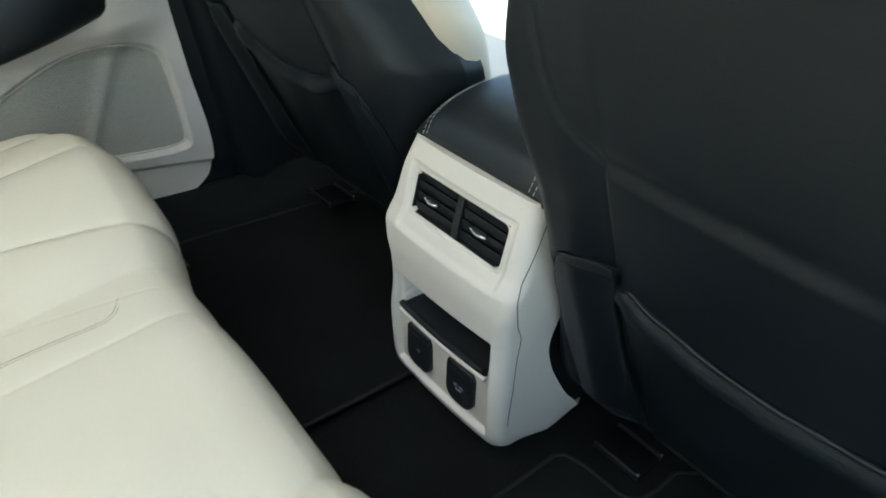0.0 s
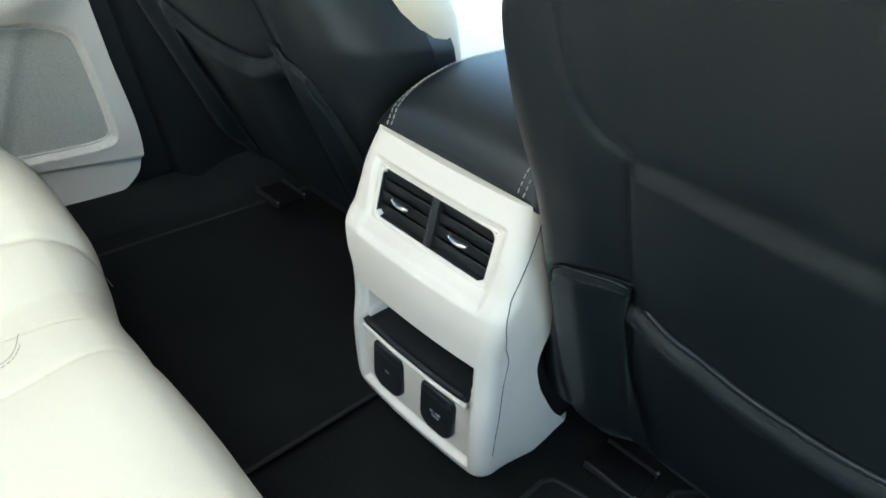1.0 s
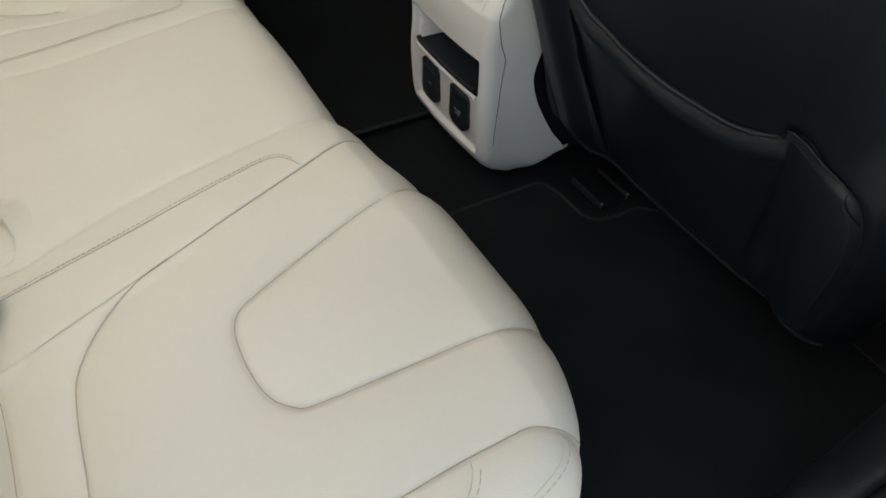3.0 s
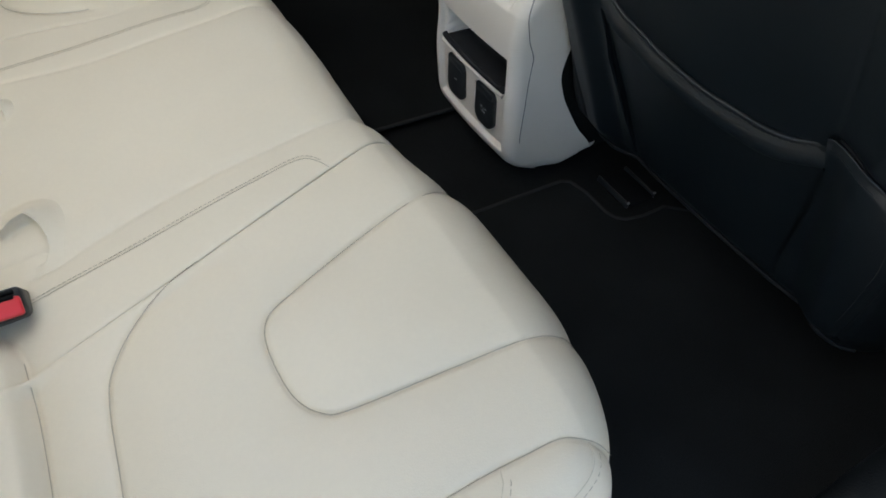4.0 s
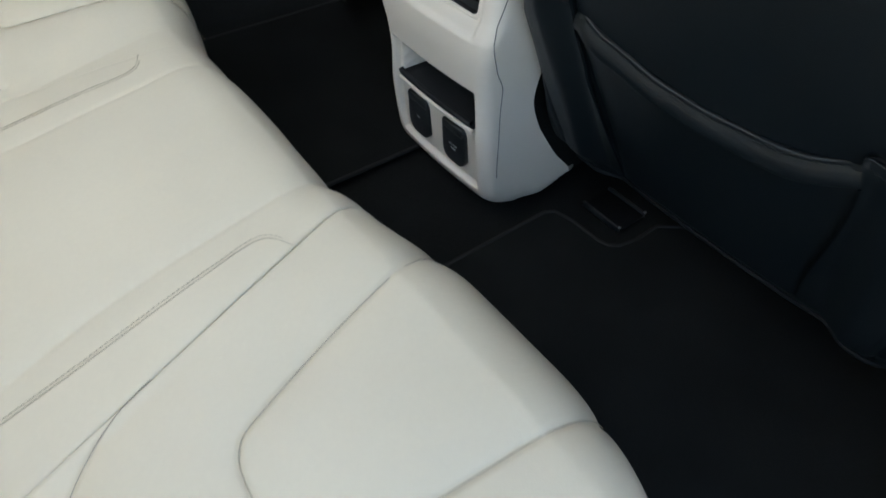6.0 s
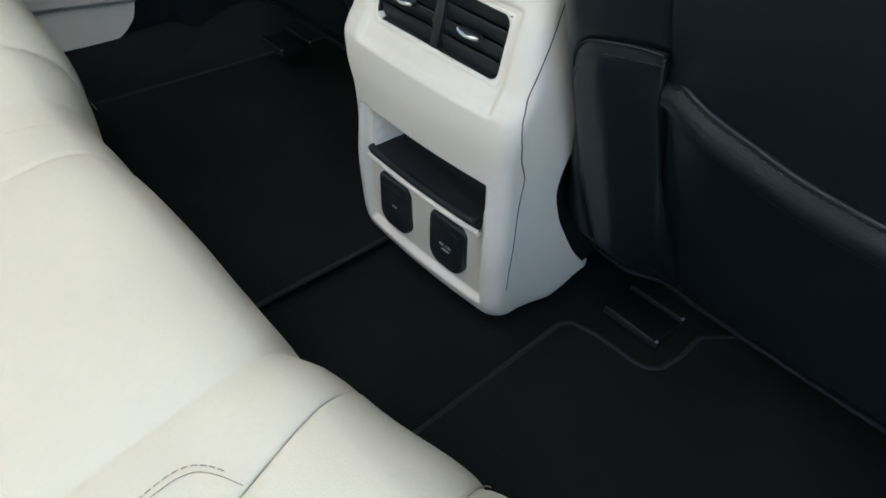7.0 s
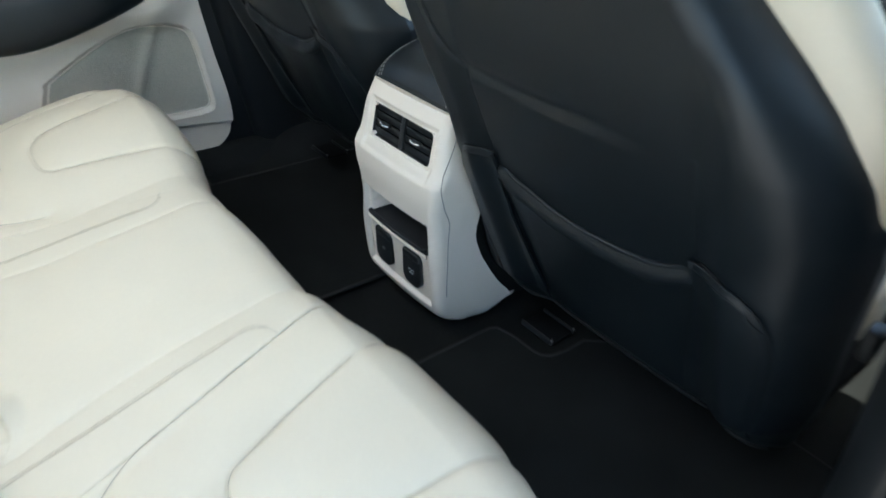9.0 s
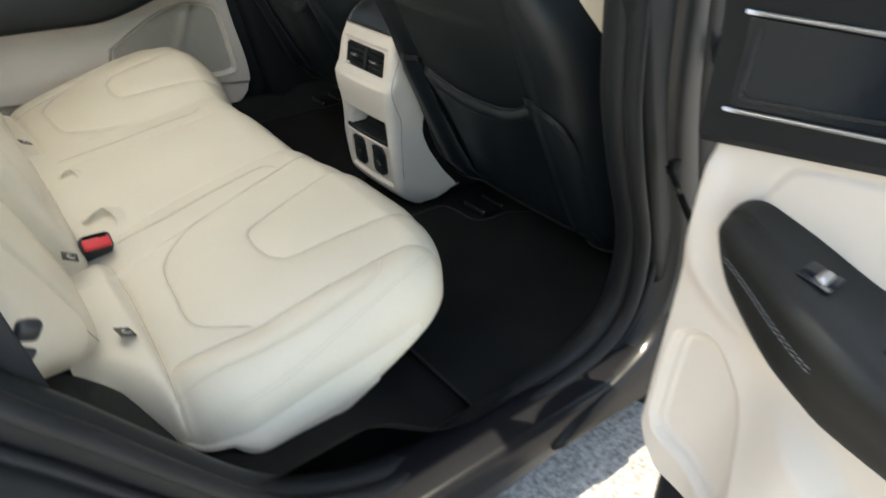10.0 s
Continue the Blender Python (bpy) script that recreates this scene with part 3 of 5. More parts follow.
def buckle_pocket(y, s, label):
    """A soft leather sleeve in the crease: a raised curved lip round a sunken opening; s: its size."""
    ob = thing("buckle_sleeve", label, "seat sleeve", group="buckle sleeves")
    line = smooth_line([(0.000, 0.024), (0.014, 0.031), (0.029, 0.031), (0.0365, 0.020), (0.039, 0.002), (0.037, -0.016), (0.030, -0.032)], 8) * s
    rise = through_values(np.linspace(0, 1, 7), np.array([0.014, 0.019, 0.019, 0.013, 0.0065, 0.002, 0.0]) * s)
    tall = np.array([float(rise(k / (len(line) - 1))) for k in range(len(line))])
    gx, gy = np.meshgrid(np.linspace(-0.010, 0.058, 90) * s, np.linspace(-0.045, 0.065, 130) * s, indexing="ij")
    gap = np.sqrt((gx[..., None] - line[:, 0]) ** 2 + (gy[..., None] - line[:, 1]) ** 2)
    h = tall[gap.argmin(-1)]
    gap = gap.min(-1)
    hole = within(gx, gy, np.concatenate([line, [(-0.03 * s, -0.034 * s), (-0.03 * s, 0.022 * s), line[0]]]))
    bed = lambda x, yy: seat_top(x) + 0.003 + 0.004 * np.cos(np.clip(yy / 0.2, -1, 1) * math.pi / 2)
    X, Y = gx - 0.312, gy + y
    Z = bed(X, Y) + np.where(hole, 0.0006 + h * np.exp(-gap / (0.0030 * s)) - 0.0046 * ease(-0.010 * s, -0.031 * s, gy), -0.0040 + (h + 0.0040) * np.exp(-(gap / (0.017 * s)) ** 1.3))
    Y = Y - 0.55 * h * np.exp(-gap / (0.0045 * s))
    X = X - 0.35 * h * np.exp(-gap / (0.0045 * s)) * ease(0.020 * s, 0.036 * s, gx)
    part("sleeve", sheet(np.stack([X, Y, Z], -1)), cream_leather, ob)
    part("lip", tube([(a - 0.312 - 0.35 * k * float(ease(0.020 * s, 0.036 * s, a)), b + y - 0.55 * k, float(bed(a - 0.312, b + y)) + k) for (a, b), k in zip(line[:-14], tall[:-14])], 0.0008, 6), cream_leather, ob, "rolled leather lip")
    return ob


buckle_pocket(-0.139, 1.0, "cream leather buckle sleeve with a curved lip in the middle seat")
buckle_pocket(0.080, 0.7, "small cream leather buckle sleeve in the middle seat crease")


# seat belt at the near wheel arch
belt = thing("seat_belt", "black seat belt with plastic guide beside the rear backrest", "seat belt")
t = np.linspace(0, 1, 24)
bl = np.stack([-0.452 - 0.05 * t, -0.706 - 0.006 * t, 0.26 + 0.40 * t], -1)
wv = np.array([0.019, -0.002, 0.012])
th = np.array([0.0006, 0.0012, 0.0])
part("strap", merge(sheet(np.stack([bl - wv - th, bl + wv - th])), sheet(np.stack([bl - wv + th, bl + wv + th]), flip=True)), webbing, belt)
part("guide", box((0.020, 0.012, 0.020), (-0.442, -0.700, 0.412), 0.005, 3, Euler((0.2, 0.5, 0.2)).to_matrix()), black_plastic, belt, "black plastic belt guide")
part("slot_frame", box((0.055, 0.006, 0.016), (-0.466, -0.705, 0.405), 0.003, 2, Euler((0, 0.7, 0)).to_matrix()), black_plastic, belt, "black plastic belt guide")

# ---- centre console ----
con = thing("centre_console", "cream plastic rear centre console with vents, tray and sockets", "console")
face_x = through_values([0.0, 0.03, 0.06, 0.10, 0.16, 0.205, 0.225, 0.245, 0.275, 0.30, 0.312, 0.325, 0.37, 0.408], [0.392, 0.350, 0.325, 0.317, 0.310, 0.308, 0.306, 0.303, 0.298, 0.2965, 0.301, 0.308, 0.3155, 0.330])
face_w = through_values([0.0, 0.04, 0.08, 0.15, 0.215, 0.245, 0.28, 0.31, 0.36, 0.408], [0.086, 0.104, 0.112, 0.112, 0.108, 0.108, 0.114, 0.116, 0.110, 0.104])
side_w = through_values([0.0, 0.03, 0.10, 0.20, 0.28, 0.408], [0.100, 0.108, 0.111, 0.108, 0.114, 0.103])


side_end = through_values([0.0, 0.02, 0.042, 0.082, 0.124, 0.157, 0.20, 0.24, 0.30, 0.408], [0.512, 0.501, 0.488, 0.453, 0.424, 0.405, 0.392, 0.395, 0.45, 0.55])


def console_face(y, z):
    """x of the finished rear face, with its hollows."""
    x = face_x(z)
    w = face_w(z)
    inside = lambda a0, a1, b0, b1, soft: ease(a0 - soft, a0, y) * (1 - ease(a1, a1 + soft, y)) * ease(b0 - soft, b0, z) * (1 - ease(b1, b1 + soft, z))
    x = x + 0.034 * inside(-0.0790, 0.0730, 0.3225, 0.3765, 0.0012)
    x = x + 0.0045 * inside(-0.0845, 0.0785, 0.3075, 0.3800, 0.0075)
    x = x + 0.010 * inside(-0.087, 0.087, 0.072, 0.226, 0.006)
    x = x + 0.060 * inside(-0.0805, 0.0805, 0.167, 0.220, 0.002)
    return x


nz = 240
zc = np.concatenate([np.linspace(0.0, 0.06, 22)[:-1], np.linspace(0.06, 0.408, nz)])
t_side = np.linspace(0, 1, 26)
t_arc = np.linspace(0, 1, 12)
t_face = np.linspace(-1, 1, 150)
rows = []
for z in zc:
    w, sw = float(face_w(z)), float(side_w(z))
    rc = 0.017
    row = []
    xe = float(side_end(z))
    x_c = float(face_x(z)) + rc
    for t in t_side:
        q = 1 - t
        row.append((x_c + (xe - x_c) * q, w + (sw - w) * ease(0, 0.5, q) + 0.0, z))
    for t in t_arc[1:]:
        a = t * math.pi / 2
        row.append((x_c - rc * math.sin(a), w - rc + rc * math.cos(a), z))
    half = w - rc
    ys = -t_face[1:-1] * half
    xs = console_face(ys, np.full_like(ys, z))
    row += [(x, y, z) for x, y in zip(xs, ys)]
    for t in t_arc[:-1][::1]:
        a = (1 - t) * math.pi / 2
        row.append((x_c - rc * math.sin(a), -(w - rc + rc * math.cos(a)), z))
    for t in t_side[::-1]:
        q = 1 - t
        row.append((x_c + (xe - x_c) * q, -(w + (sw - w) * ease(0, 0.5, q)), z))
    rows.append(row)
R = np.array(rows)
# slight crown of the face across its width
crown = 0.006 * (1 - np.clip(np.abs(R[..., 1]) / 0.11, 0, 1) ** 2)
R[..., 0] -= np.where(R[..., 0] < 0.45, crown, 0)
R[..., 2] = np.maximum(R[..., 2], 0.031 * ease(0.40, 0.495, R[..., 0]) - 0.0025 * np.sin(R[..., 0] * 900) * ease(0.45, 0.46, R[..., 0]) * (1 - ease(0.47, 0.48, R[..., 0])))
part("shell", sheet(R, flip=True), cream_plastic, con)
# added black box: stands in for the shade between console and seat
part("dark_filler", box((0.40, 0.172, 0.36), (0.60, 0, 0.18), 0.01, 2), carpet, con, "black box added for the shade behind the console side")
lid_cap = [tuple(p) for p in R[-1]]
part("top_plate", (lid_cap, [tuple(range(len(lid_cap)))]), cream_plastic, con)
# joint between the face frame and the side panel
for s in (-1, 1):
    line = smooth_line([(0.350, 0.408), (0.336, 0.375), (0.322, 0.345), (0.310, 0.315), (0.308, 0.298), (0.318, 0.268), (0.331, 0.243), (0.334, 0.225), (0.333, 0.17), (0.334, 0.12), (0.336, 0.095)], 8)
    pts = []
    for x, z in line:
        w, sw = float(face_w(z)), float(side_w(z))
        x_c = float(face_x(z)) + 0.017
        q = max(0.0, (x - x_c) / (float(side_end(z)) - x_c))
        yy = w + (sw - w) * float(ease(0, 0.5, q)) if x > x_c else w - 0.017 + math.sqrt(max(0.017 ** 2 - (x_c - x) ** 2, 0))
        pts.append((x, s * (yy + 0.0003), z))
    part("panel_joint", tube([(x, y * (1 - 0.0003 / abs(y)), z) for x, y, z in pts], 0.0006, 6), black_plastic, con, "dark joint line between face and side panel")

# vents
VX = through_values([0.3235, 0.376], [0.3115, 0.3190])


def vent(y0, y1):
    ob = thing("air_vent", "black slatted air vent with chrome tab in the console", "air vent", group="console air vents")
    xm = float(VX(0.3495))
    part("back_plate", box((0.003, y1 - y0 + 0.004, 0.058), (xm + 0.0165, (y0 + y1) / 2, 0.3495), 0, 1, Euler((0, radians(9), 0)).to_matrix()), dark_void, ob, smooth=False)
    for z in (0.3300, 0.3430, 0.3560, 0.3690):
        part("slat", box((0.0014, y1 - y0 - 0.001, 0.0128), (float(VX(z)) + 0.0050, (y0 + y1) / 2, z), 0.0005, 2, Euler((0, radians(-9), 0)).to_matrix()), black_plastic, ob)
    for z, k in ((0.3232, 1), (0.3758, 1)):
        part("rim", box((0.020, y1 - y0, 0.0016), (float(VX(z)) + 0.009, (y0 + y1) / 2, z), 0), black_plastic, ob, smooth=False)
    for y in (y0 + 0.0006, y1 - 0.0006):
        part("rim", box((0.020, 0.0016, 0.053), (xm + 0.009, y, 0.3495), 0, 1, Euler((0, radians(9), 0)).to_matrix()), black_plastic, ob, smooth=False)
    yc = (y0 + y1) / 2
    tab = part("thumb_tab", box((0.008, 0.024, 0.006), (xm - 0.003, yc, 0.3505), 0.0025, 3), black_plastic, ob)
    arc = [(xm - 0.0075 + 0.003 * (k / 8 - 0.5) ** 2 * 4, yc - 0.0115 + 0.023 * k / 8, 0.3497 + 0.0025 * abs(k / 8 - 0.5)) for k in range(9)]
    part("chrome_edge", tube(arc, 0.0020, 8, 0.9), chrome, tab, "bright chrome edge")
    return ob


# cream bezel with round corners round both vents
loops = []
for w, h, r, d in ((0.1590, 0.0605, 0.006, -0.0018), (0.1570, 0.0585, 0.006, 0.0003), (0.1525, 0.0540, 0.009, 0.0006), (0.1505, 0.0520, 0.008, -0.0012), (0.1505, 0.0520, 0.008, -0.016)):
    loop_ = []
    for a, b in round_rect(w, h, r, 7):
        z = 0.3498 + b * math.cos(radians(9))
        x = float(face_x(z)) + 0.0045 - 0.006 * (1 - min(abs(a) / 0.11, 1) ** 2)
        loop_.append((x - d * 0.985, a - 0.003, z + d * 0.16))
    loops.append(loop_)
part("vent_bezel", sheet(np.array(loops), close_v=True), cream_plastic, con)
vent(0.0005, 0.0730)
vent(-0.0790, -0.0065)
part("vent_divider", box((0.012, 0.0075, 0.054), (float(VX(0.3495)) + 0.0045, -0.003, 0.3495), 0.001, 2, Euler((0, radians(9), 0)).to_matrix()), black_plastic, con, "black bar between the vents")

# tray with its rubber liner
liner = thing("tray_liner", "black rubber liner with a raised lip in the console tray", "tray liner")
TRAY = 0.0815
TY, TT = np.meshgrid(np.linspace(-TRAY, TRAY, 60), np.linspace(0, 1, 20), indexing="ij")
TX = 0.312 + 0.058 * TT - 0.002 * np.cos(TY / TRAY * math.pi / 2)
TZ = 0.1720 + 0.012 * ease(0.75, 1.0, TT) + 0.003 * ease(0.9, 1.0, np.abs(TY) / TRAY)
up, dn = np.stack([TX, TY, TZ], -1), np.stack([TX, TY, TZ * 0 + 0.1675], -1)
part("mat", merge(sheet(up), sheet(dn, flip=True), sheet(np.stack([up[:, 0], dn[:, 0]]), flip=True), sheet(np.stack([up[:, -1], dn[:, -1]]))), rubber, liner)
lip_line = [(0.3125 - 0.0035 * math.cos(y / TRAY * 1.4), y, 0.1745 + 0.003 * float(ease(0.92, 1.0, abs(y) / TRAY))) for y in np.linspace(-TRAY, TRAY, 40)]
part("lip", tube(lip_line, 0.0042, 10, 1.0), rubber, liner, "raised rounded front lip")
part("tray_lip", tube([(0.3125 - 0.004 * math.cos(y / TRAY * 1.4), y, 0.1655) for y in np.linspace(-0.084, 0.084, 30)], 0.0034, 8, 1.0), cream_plastic, con)


def socket_cap(label, y, words):
    ob = thing("socket_cover", label, "socket cover", group="power socket covers")
    x = 0.3245
    w, h = 0.053, 0.074
    outline = []
    for a, b in round_rect(w, h, 0.015, 6):
        outline.append((a * (1 - 0.10 * max(0, -b / (h / 2)) ** 2), b * (1 - 0.06 * (a / (w / 2)) ** 2)))
    m = Matrix.Translation((x, y, 0.1215)) @ Euler((radians(90), 0, radians(-90))).to_matrix().to_4x4() @ Euler((radians(3), 0, 0)).to_matrix().to_4x4()
    part("cover", moved(prism(outline, 0.010, 0.0025), m), black_plastic, ob)
    hinge = [(a * 0.86, b) for a, b in round_rect(w, 0.014, 0.005, 4)]
    part("hinge_step", moved(moved(prism(hinge, 0.0125, 0.002), Matrix.Translation((0, 0.026, 0))), m), black_plastic, ob)
    for row, (text, size) in enumerate(words):
        cu = bpy.data.curves.new("lettering", "FONT")
        cu.body, cu.size, cu.align_x, cu.extrude = text, size, "CENTER", 0.0001
        tmp = new("lettering", cu)
        me = bpy.data.meshes.new_from_object(tmp.evaluated_get(bpy.context.evaluated_depsgraph_get()))
        bpy.data.objects.remove(tmp)
        me.transform(m @ Matrix.Translation((0, -0.006 - 0.0060 * row, 0.0103)))
        me.materials.append(print_white)
        o = new("lettering", me)
        o.parent = ob
        o["label"] = "small white printed letters"
    return ob


socket_cap("black hinged cover of the 12 volt socket in the console", 0.0425, [("12V", 0.0050)])
socket_cap("black hinged cover of the 110 volt socket in the console", -0.0400, [("AC 110V", 0.0048), ("150W", 0.0048)])

# padded lid on top
lid = thing("console_armrest", "black leather armrest with pale double stitching on the console", "armrest")
lx, lt = np.linspace(0, 1, 50), np.linspace(-1, 1, 70)
LX, LT = np.meshgrid(lx, lt, indexing="ij")
xx = 0.334 + 0.32 * LX
top = 0.408 + 0.055 * np.sqrt(np.clip(1 - (1 - np.clip(LX / 0.38, 0, 1)) ** 2, 0, 1)) + 0.004
zz = top - 0.050 * (np.abs(LT) ** 9) * np.clip((top - 0.404) / 0.06, 0, 1) + 0.004 * (1 - LT ** 2)
yy = LT * (0.107 + 0.004 * np.sin(np.clip(LX, 0, 1) * math.pi))
for s in (-0.81, 0.81):
    zz -= 0.0018 * np.exp(-((LT - s) / 0.02) ** 2)
L = np.stack([xx, yy, zz], -1)
base = L.copy()
base[..., 2] = 0.404
part("cover", merge(sheet(L), sheet(np.stack([L[:, 0], base[:, 0]]), flip=True), sheet(np.stack([L[:, -1], base[:, -1]])), sheet(np.stack([L[0], base[0]])), sheet(np.stack([L[-1], base[-1]]), flip=True)), black_leather, lid)
for s in (-0.84, -0.775, 0.775, 0.84):
    j = int(np.argmin(np.abs(lt - s)))
    part("stitching", stitches(L[0:, j] + np.array([-0.0009, 0, 0.0009]), 0.0042, 0.0022, 0.0005), pale_thread, lid, "pale double stitching")


# ---- front seats ----
SEAT_W = through_values([0.075, 0.15, 0.22, 0.30, 0.38, 0.45, 0.52, 0.57, 0.62, 0.67, 0.75, 0.84, 0.90], [0.270, 0.282, 0.268, 0.253, 0.251, 0.257, 0.264, 0.262, 0.245, 0.210, 0.17, 0.13, 0.10])
SEAT_W2 = through_values([0.10, 0.30, 0.52, 0.60, 0.68, 0.80, 0.92], [0.255, 0.272, 0.292, 0.290, 0.272, 0.215, 0.15])
SEAT_OUT = through_values([0.075, 0.15, 0.30, 0.40, 0.46, 0.52, 0.57, 0.607, 0.645, 0.67, 0.75, 0.90], [0.25, 0.262, 0.270, 0.277, 0.279, 0.271, 0.246, 0.219, 0.186, 0.167, 0.13, 0.095])
BOLSTER_OUT = through_values([0.10, 0.30, 0.42, 0.50, 0.54, 0.60, 0.66, 0.75, 0.92], [0.21, 0.226, 0.248, 0.292, 0.294, 0.262, 0.217, 0.17, 0.135])
seat_plane = lambda z: -0.5 * (z - 0.406)
HEM = through_values([-0.145, -0.10, -0.05, 0.0, 0.05, 0.10, 0.145], [0.388, 0.366, 0.356, 0.354, 0.358, 0.370, 0.386])
PIPE = smooth_line([(0.150, 0.398), (0.18, 0.397), (0.208, 0.387), (0.225, 0.362), (0.232, 0.30), (0.228, 0.22), (0.218, 0.11)], 8)
FOLD_UP = smooth_line([(0.155, 0.524), (0.175, 0.54), (0.190, 0.58), (0.192, 0.66), (0.18, 0.78)], 6)
POCKET_SIDE = np.array([(0.150, 0.524), (0.149, 0.40), (0.142, 0.30), (0.128, 0.19), (0.122, 0.115)])
flip_a = lambda l: np.asarray(l) * np.array([-1, 1])


def seat_back_x(a, z, out):
    """Depth of the black rear shell, local to the seat."""
    w = np.where(a < 0, out(z), SEAT_W(z))
    q = np.abs(a) / w
    x = seat_plane(z) + 0.010 * q ** 2 + 0.035 * np.clip(q - 0.84, 0, 1) ** 2 / 0.0256
    x = x + np.where(a < 0, 0.070 * ease(0.06, 0.20, z), 0.0) * np.clip(q - 0.72, 0, 1) ** 2 / 0.0784
    x = x + 0.03 * np.clip(0.13 - z, 0, 1) / 0.06
    x = x - (0.020 * (1 - ease(0.36, 0.46, z)) + 0.010 * ease(0.36, 0.46, z)) * ease(0.150, 0.195, np.abs(a))
    inner = 1 - ease(0.146, 0.150, np.abs(a))
    # the panel above the pocket has a crisp upper lip under a shallow groove
    fade = ease(-0.15, 0.02, a)
    x = x - 0.0038 * fade * inner * (1 - ease(0.506, 0.523, z)) * ease(0.30, 0.44, z)
    x = x + 0.0012 * fade * inner * np.exp(-((z - 0.5265) / 0.006) ** 2)
    # the pocket bulges below its hem
    below = HEM(np.clip(a, -0.145, 0.145)) - z
    x = x - inner * ease(0.0, 0.010, below) * (0.007 * np.exp(-np.clip(below, 0, 1) / 0.10) + 0.003) * (1 - 0.65 * ease(0.105, 0.148, np.abs(a)))
    x = x - 0.0016 * inner * np.sin(a * 55 + z * 20) * ease(0, 0.03, below) * (1 - ease(0.1, 0.2, below))
    for line, depth, width in ((PIPE, 0.004, 0.004), (flip_a(PIPE), 0.004, 0.004), (FOLD_UP, 0.0018, 0.004), (POCKET_SIDE, 0.0012, 0.003), (flip_a(POCKET_SIDE), 0.0012, 0.003)):
        x = x + depth * np.exp(-(near(a, z, line) / width) ** 2)
    x = x - 0.006 * np.exp(-((a * 1.0) ** 2 + (z - 0.60) ** 2 * 0.3) / 0.02)
    return x


def front_seat(label, at, out, side):
    """out(z), side(z): half widths of shell and bolster towards -y."""
    back = lambda a, z: seat_back_x(a, z, out)
    ob = thing("front_seat", label, "car seat", group="front seats", at=at)
    zz = np.linspace(0.075, 0.90, 420)
    tt = np.linspace(-1, 1, 300)
    Zg, T = np.meshgrid(zz, tt, indexing="ij")
    A = T * np.where(T < 0, out(Zg), SEAT_W(Zg))
    Xg = back(A, Zg)
    F = np.stack([Xg, A, Zg], -1)
    edge = lambda P_, d: P_ + np.array([d, 0, 0])
    geo = merge(sheet(F, flip=True), sheet(np.stack([F[:, 0], edge(F[:, 0], 0.03)])), sheet(np.stack([F[:, -1], edge(F[:, -1], 0.03)]), flip=True), sheet(np.stack([F[0], edge(F[0], 0.06)]), flip=True), sheet(np.stack([F[-1], edge(F[-1], 0.06)])))
    shell = part("back_shell", geo, black_leather, ob, "black leather backrest shell with a map pocket")
    # rolled hem of the pocket
    band, sewn = [], []
    for a in np.linspace(-0.149, 0.149, 80):
        x0 = float(back(np.array(np.clip(a, -0.142, 0.142)), HEM(a) - 0.014)) + 0.003 * float(ease(0.130, 0.149, abs(a)))
        z0 = float(HEM(a))
        wave = 0.0006 * math.sin(a * 90)
        band.append([(x0 + dx + wave, a, z0 + dz) for dx, dz in ((0.010, -0.001), (0.002, 0.0016), (-0.0012, 0.0022), (-0.0034, 0.0012), (-0.0039, -0.0008), (-0.0031, -0.0027), (-0.0033, -0.0039), (-0.0050, -0.0075), (-0.0062, -0.013), (-0.0054, -0.019), (-0.0032, -0.0235), (0.0, -0.0258), (0.004, -0.0264))])
        sewn.append((x0 - 0.0033 + wave, a, z0 - 0.0033))
    part("pocket_hem", sheet(np.array(band)), black_leather, shell, "folded black leather hem of the map pocket")
    part("stitching", stitches(sewn[4:-4], 0.0042, 0.0018, 0.00045), dark_thread, shell)
    for line in (PIPE, flip_a(PIPE)):
        part("piping", tube([(float(back(np.array(a), np.array(z))) - 0.0015, a, z) for a, z in line], 0.0013, 6), black_vinyl, shell)
    # flat side flaps beside the pocket, with a sewn upper edge
    for sgn in (-1, 1):
        outer_a = through_values(PIPE[::-1, 1][:-12], PIPE[::-1, 0][:-12])
        skin = []
        for t in np.linspace(0, 1, 70):
            row = []
            for q in np.linspace(0, 1, 36):
                a_top = 0.1455 + 0.0655 * q
                z_top = 0.4015 - 0.0050 * q - 0.012 * q ** 6
                z = z_top + (0.112 - z_top) * t
                a0 = 0.1515 - 0.0255 * float(ease(0.36, 0.12, z))
                a = a0 + (max(float(outer_a(min(z, 0.385))), a0 + 0.02) - a0) * q if t > 0 else a_top
                a = a_top + (a - a_top) * float(ease(0, 0.16, t))
                lift = 0.0075 * (1 - q) ** 1.5 * float(ease(1.0, 0.6, t)) + 0.0018
                row.append((float(back(np.array(sgn * a), np.array(z))) - lift - 0.0015 * math.sin(q * math.pi), sgn * a, z))
            skin.append(row)
        skin = np.array(skin)
        under = skin + np.array([0.0035, 0, 0])
        part("side_flap", merge(sheet(skin, flip=sgn < 0), sheet(np.stack([skin[0], under[0]]), flip=sgn > 0), sheet(np.stack([skin[:, 0], under[:, 0]]), flip=sgn < 0), sheet(np.stack([skin[:, -1], under[:, -1]]), flip=sgn > 0)), black_leather, shell, "flat black leather flap beside the map pocket")
        part("flap_edge", tube([tuple(p + np.array([-0.0002, 0, 0.0002])) for p in skin[0]], 0.0010, 6), black_leather, shell, "rolled upper edge of the flap")
        part("stitching", stitches([tuple(p + np.array([-0.0004, 0, 0])) for p in skin[2, 2:-3]], 0.0040, 0.0020, 0.0004), dark_thread, shell)
        part("stitching", stitches([tuple(p + np.array([-0.0004, 0, 0])) for p in skin[6:60, -4]], 0.0040, 0.0020, 0.0004), dark_thread, shell)
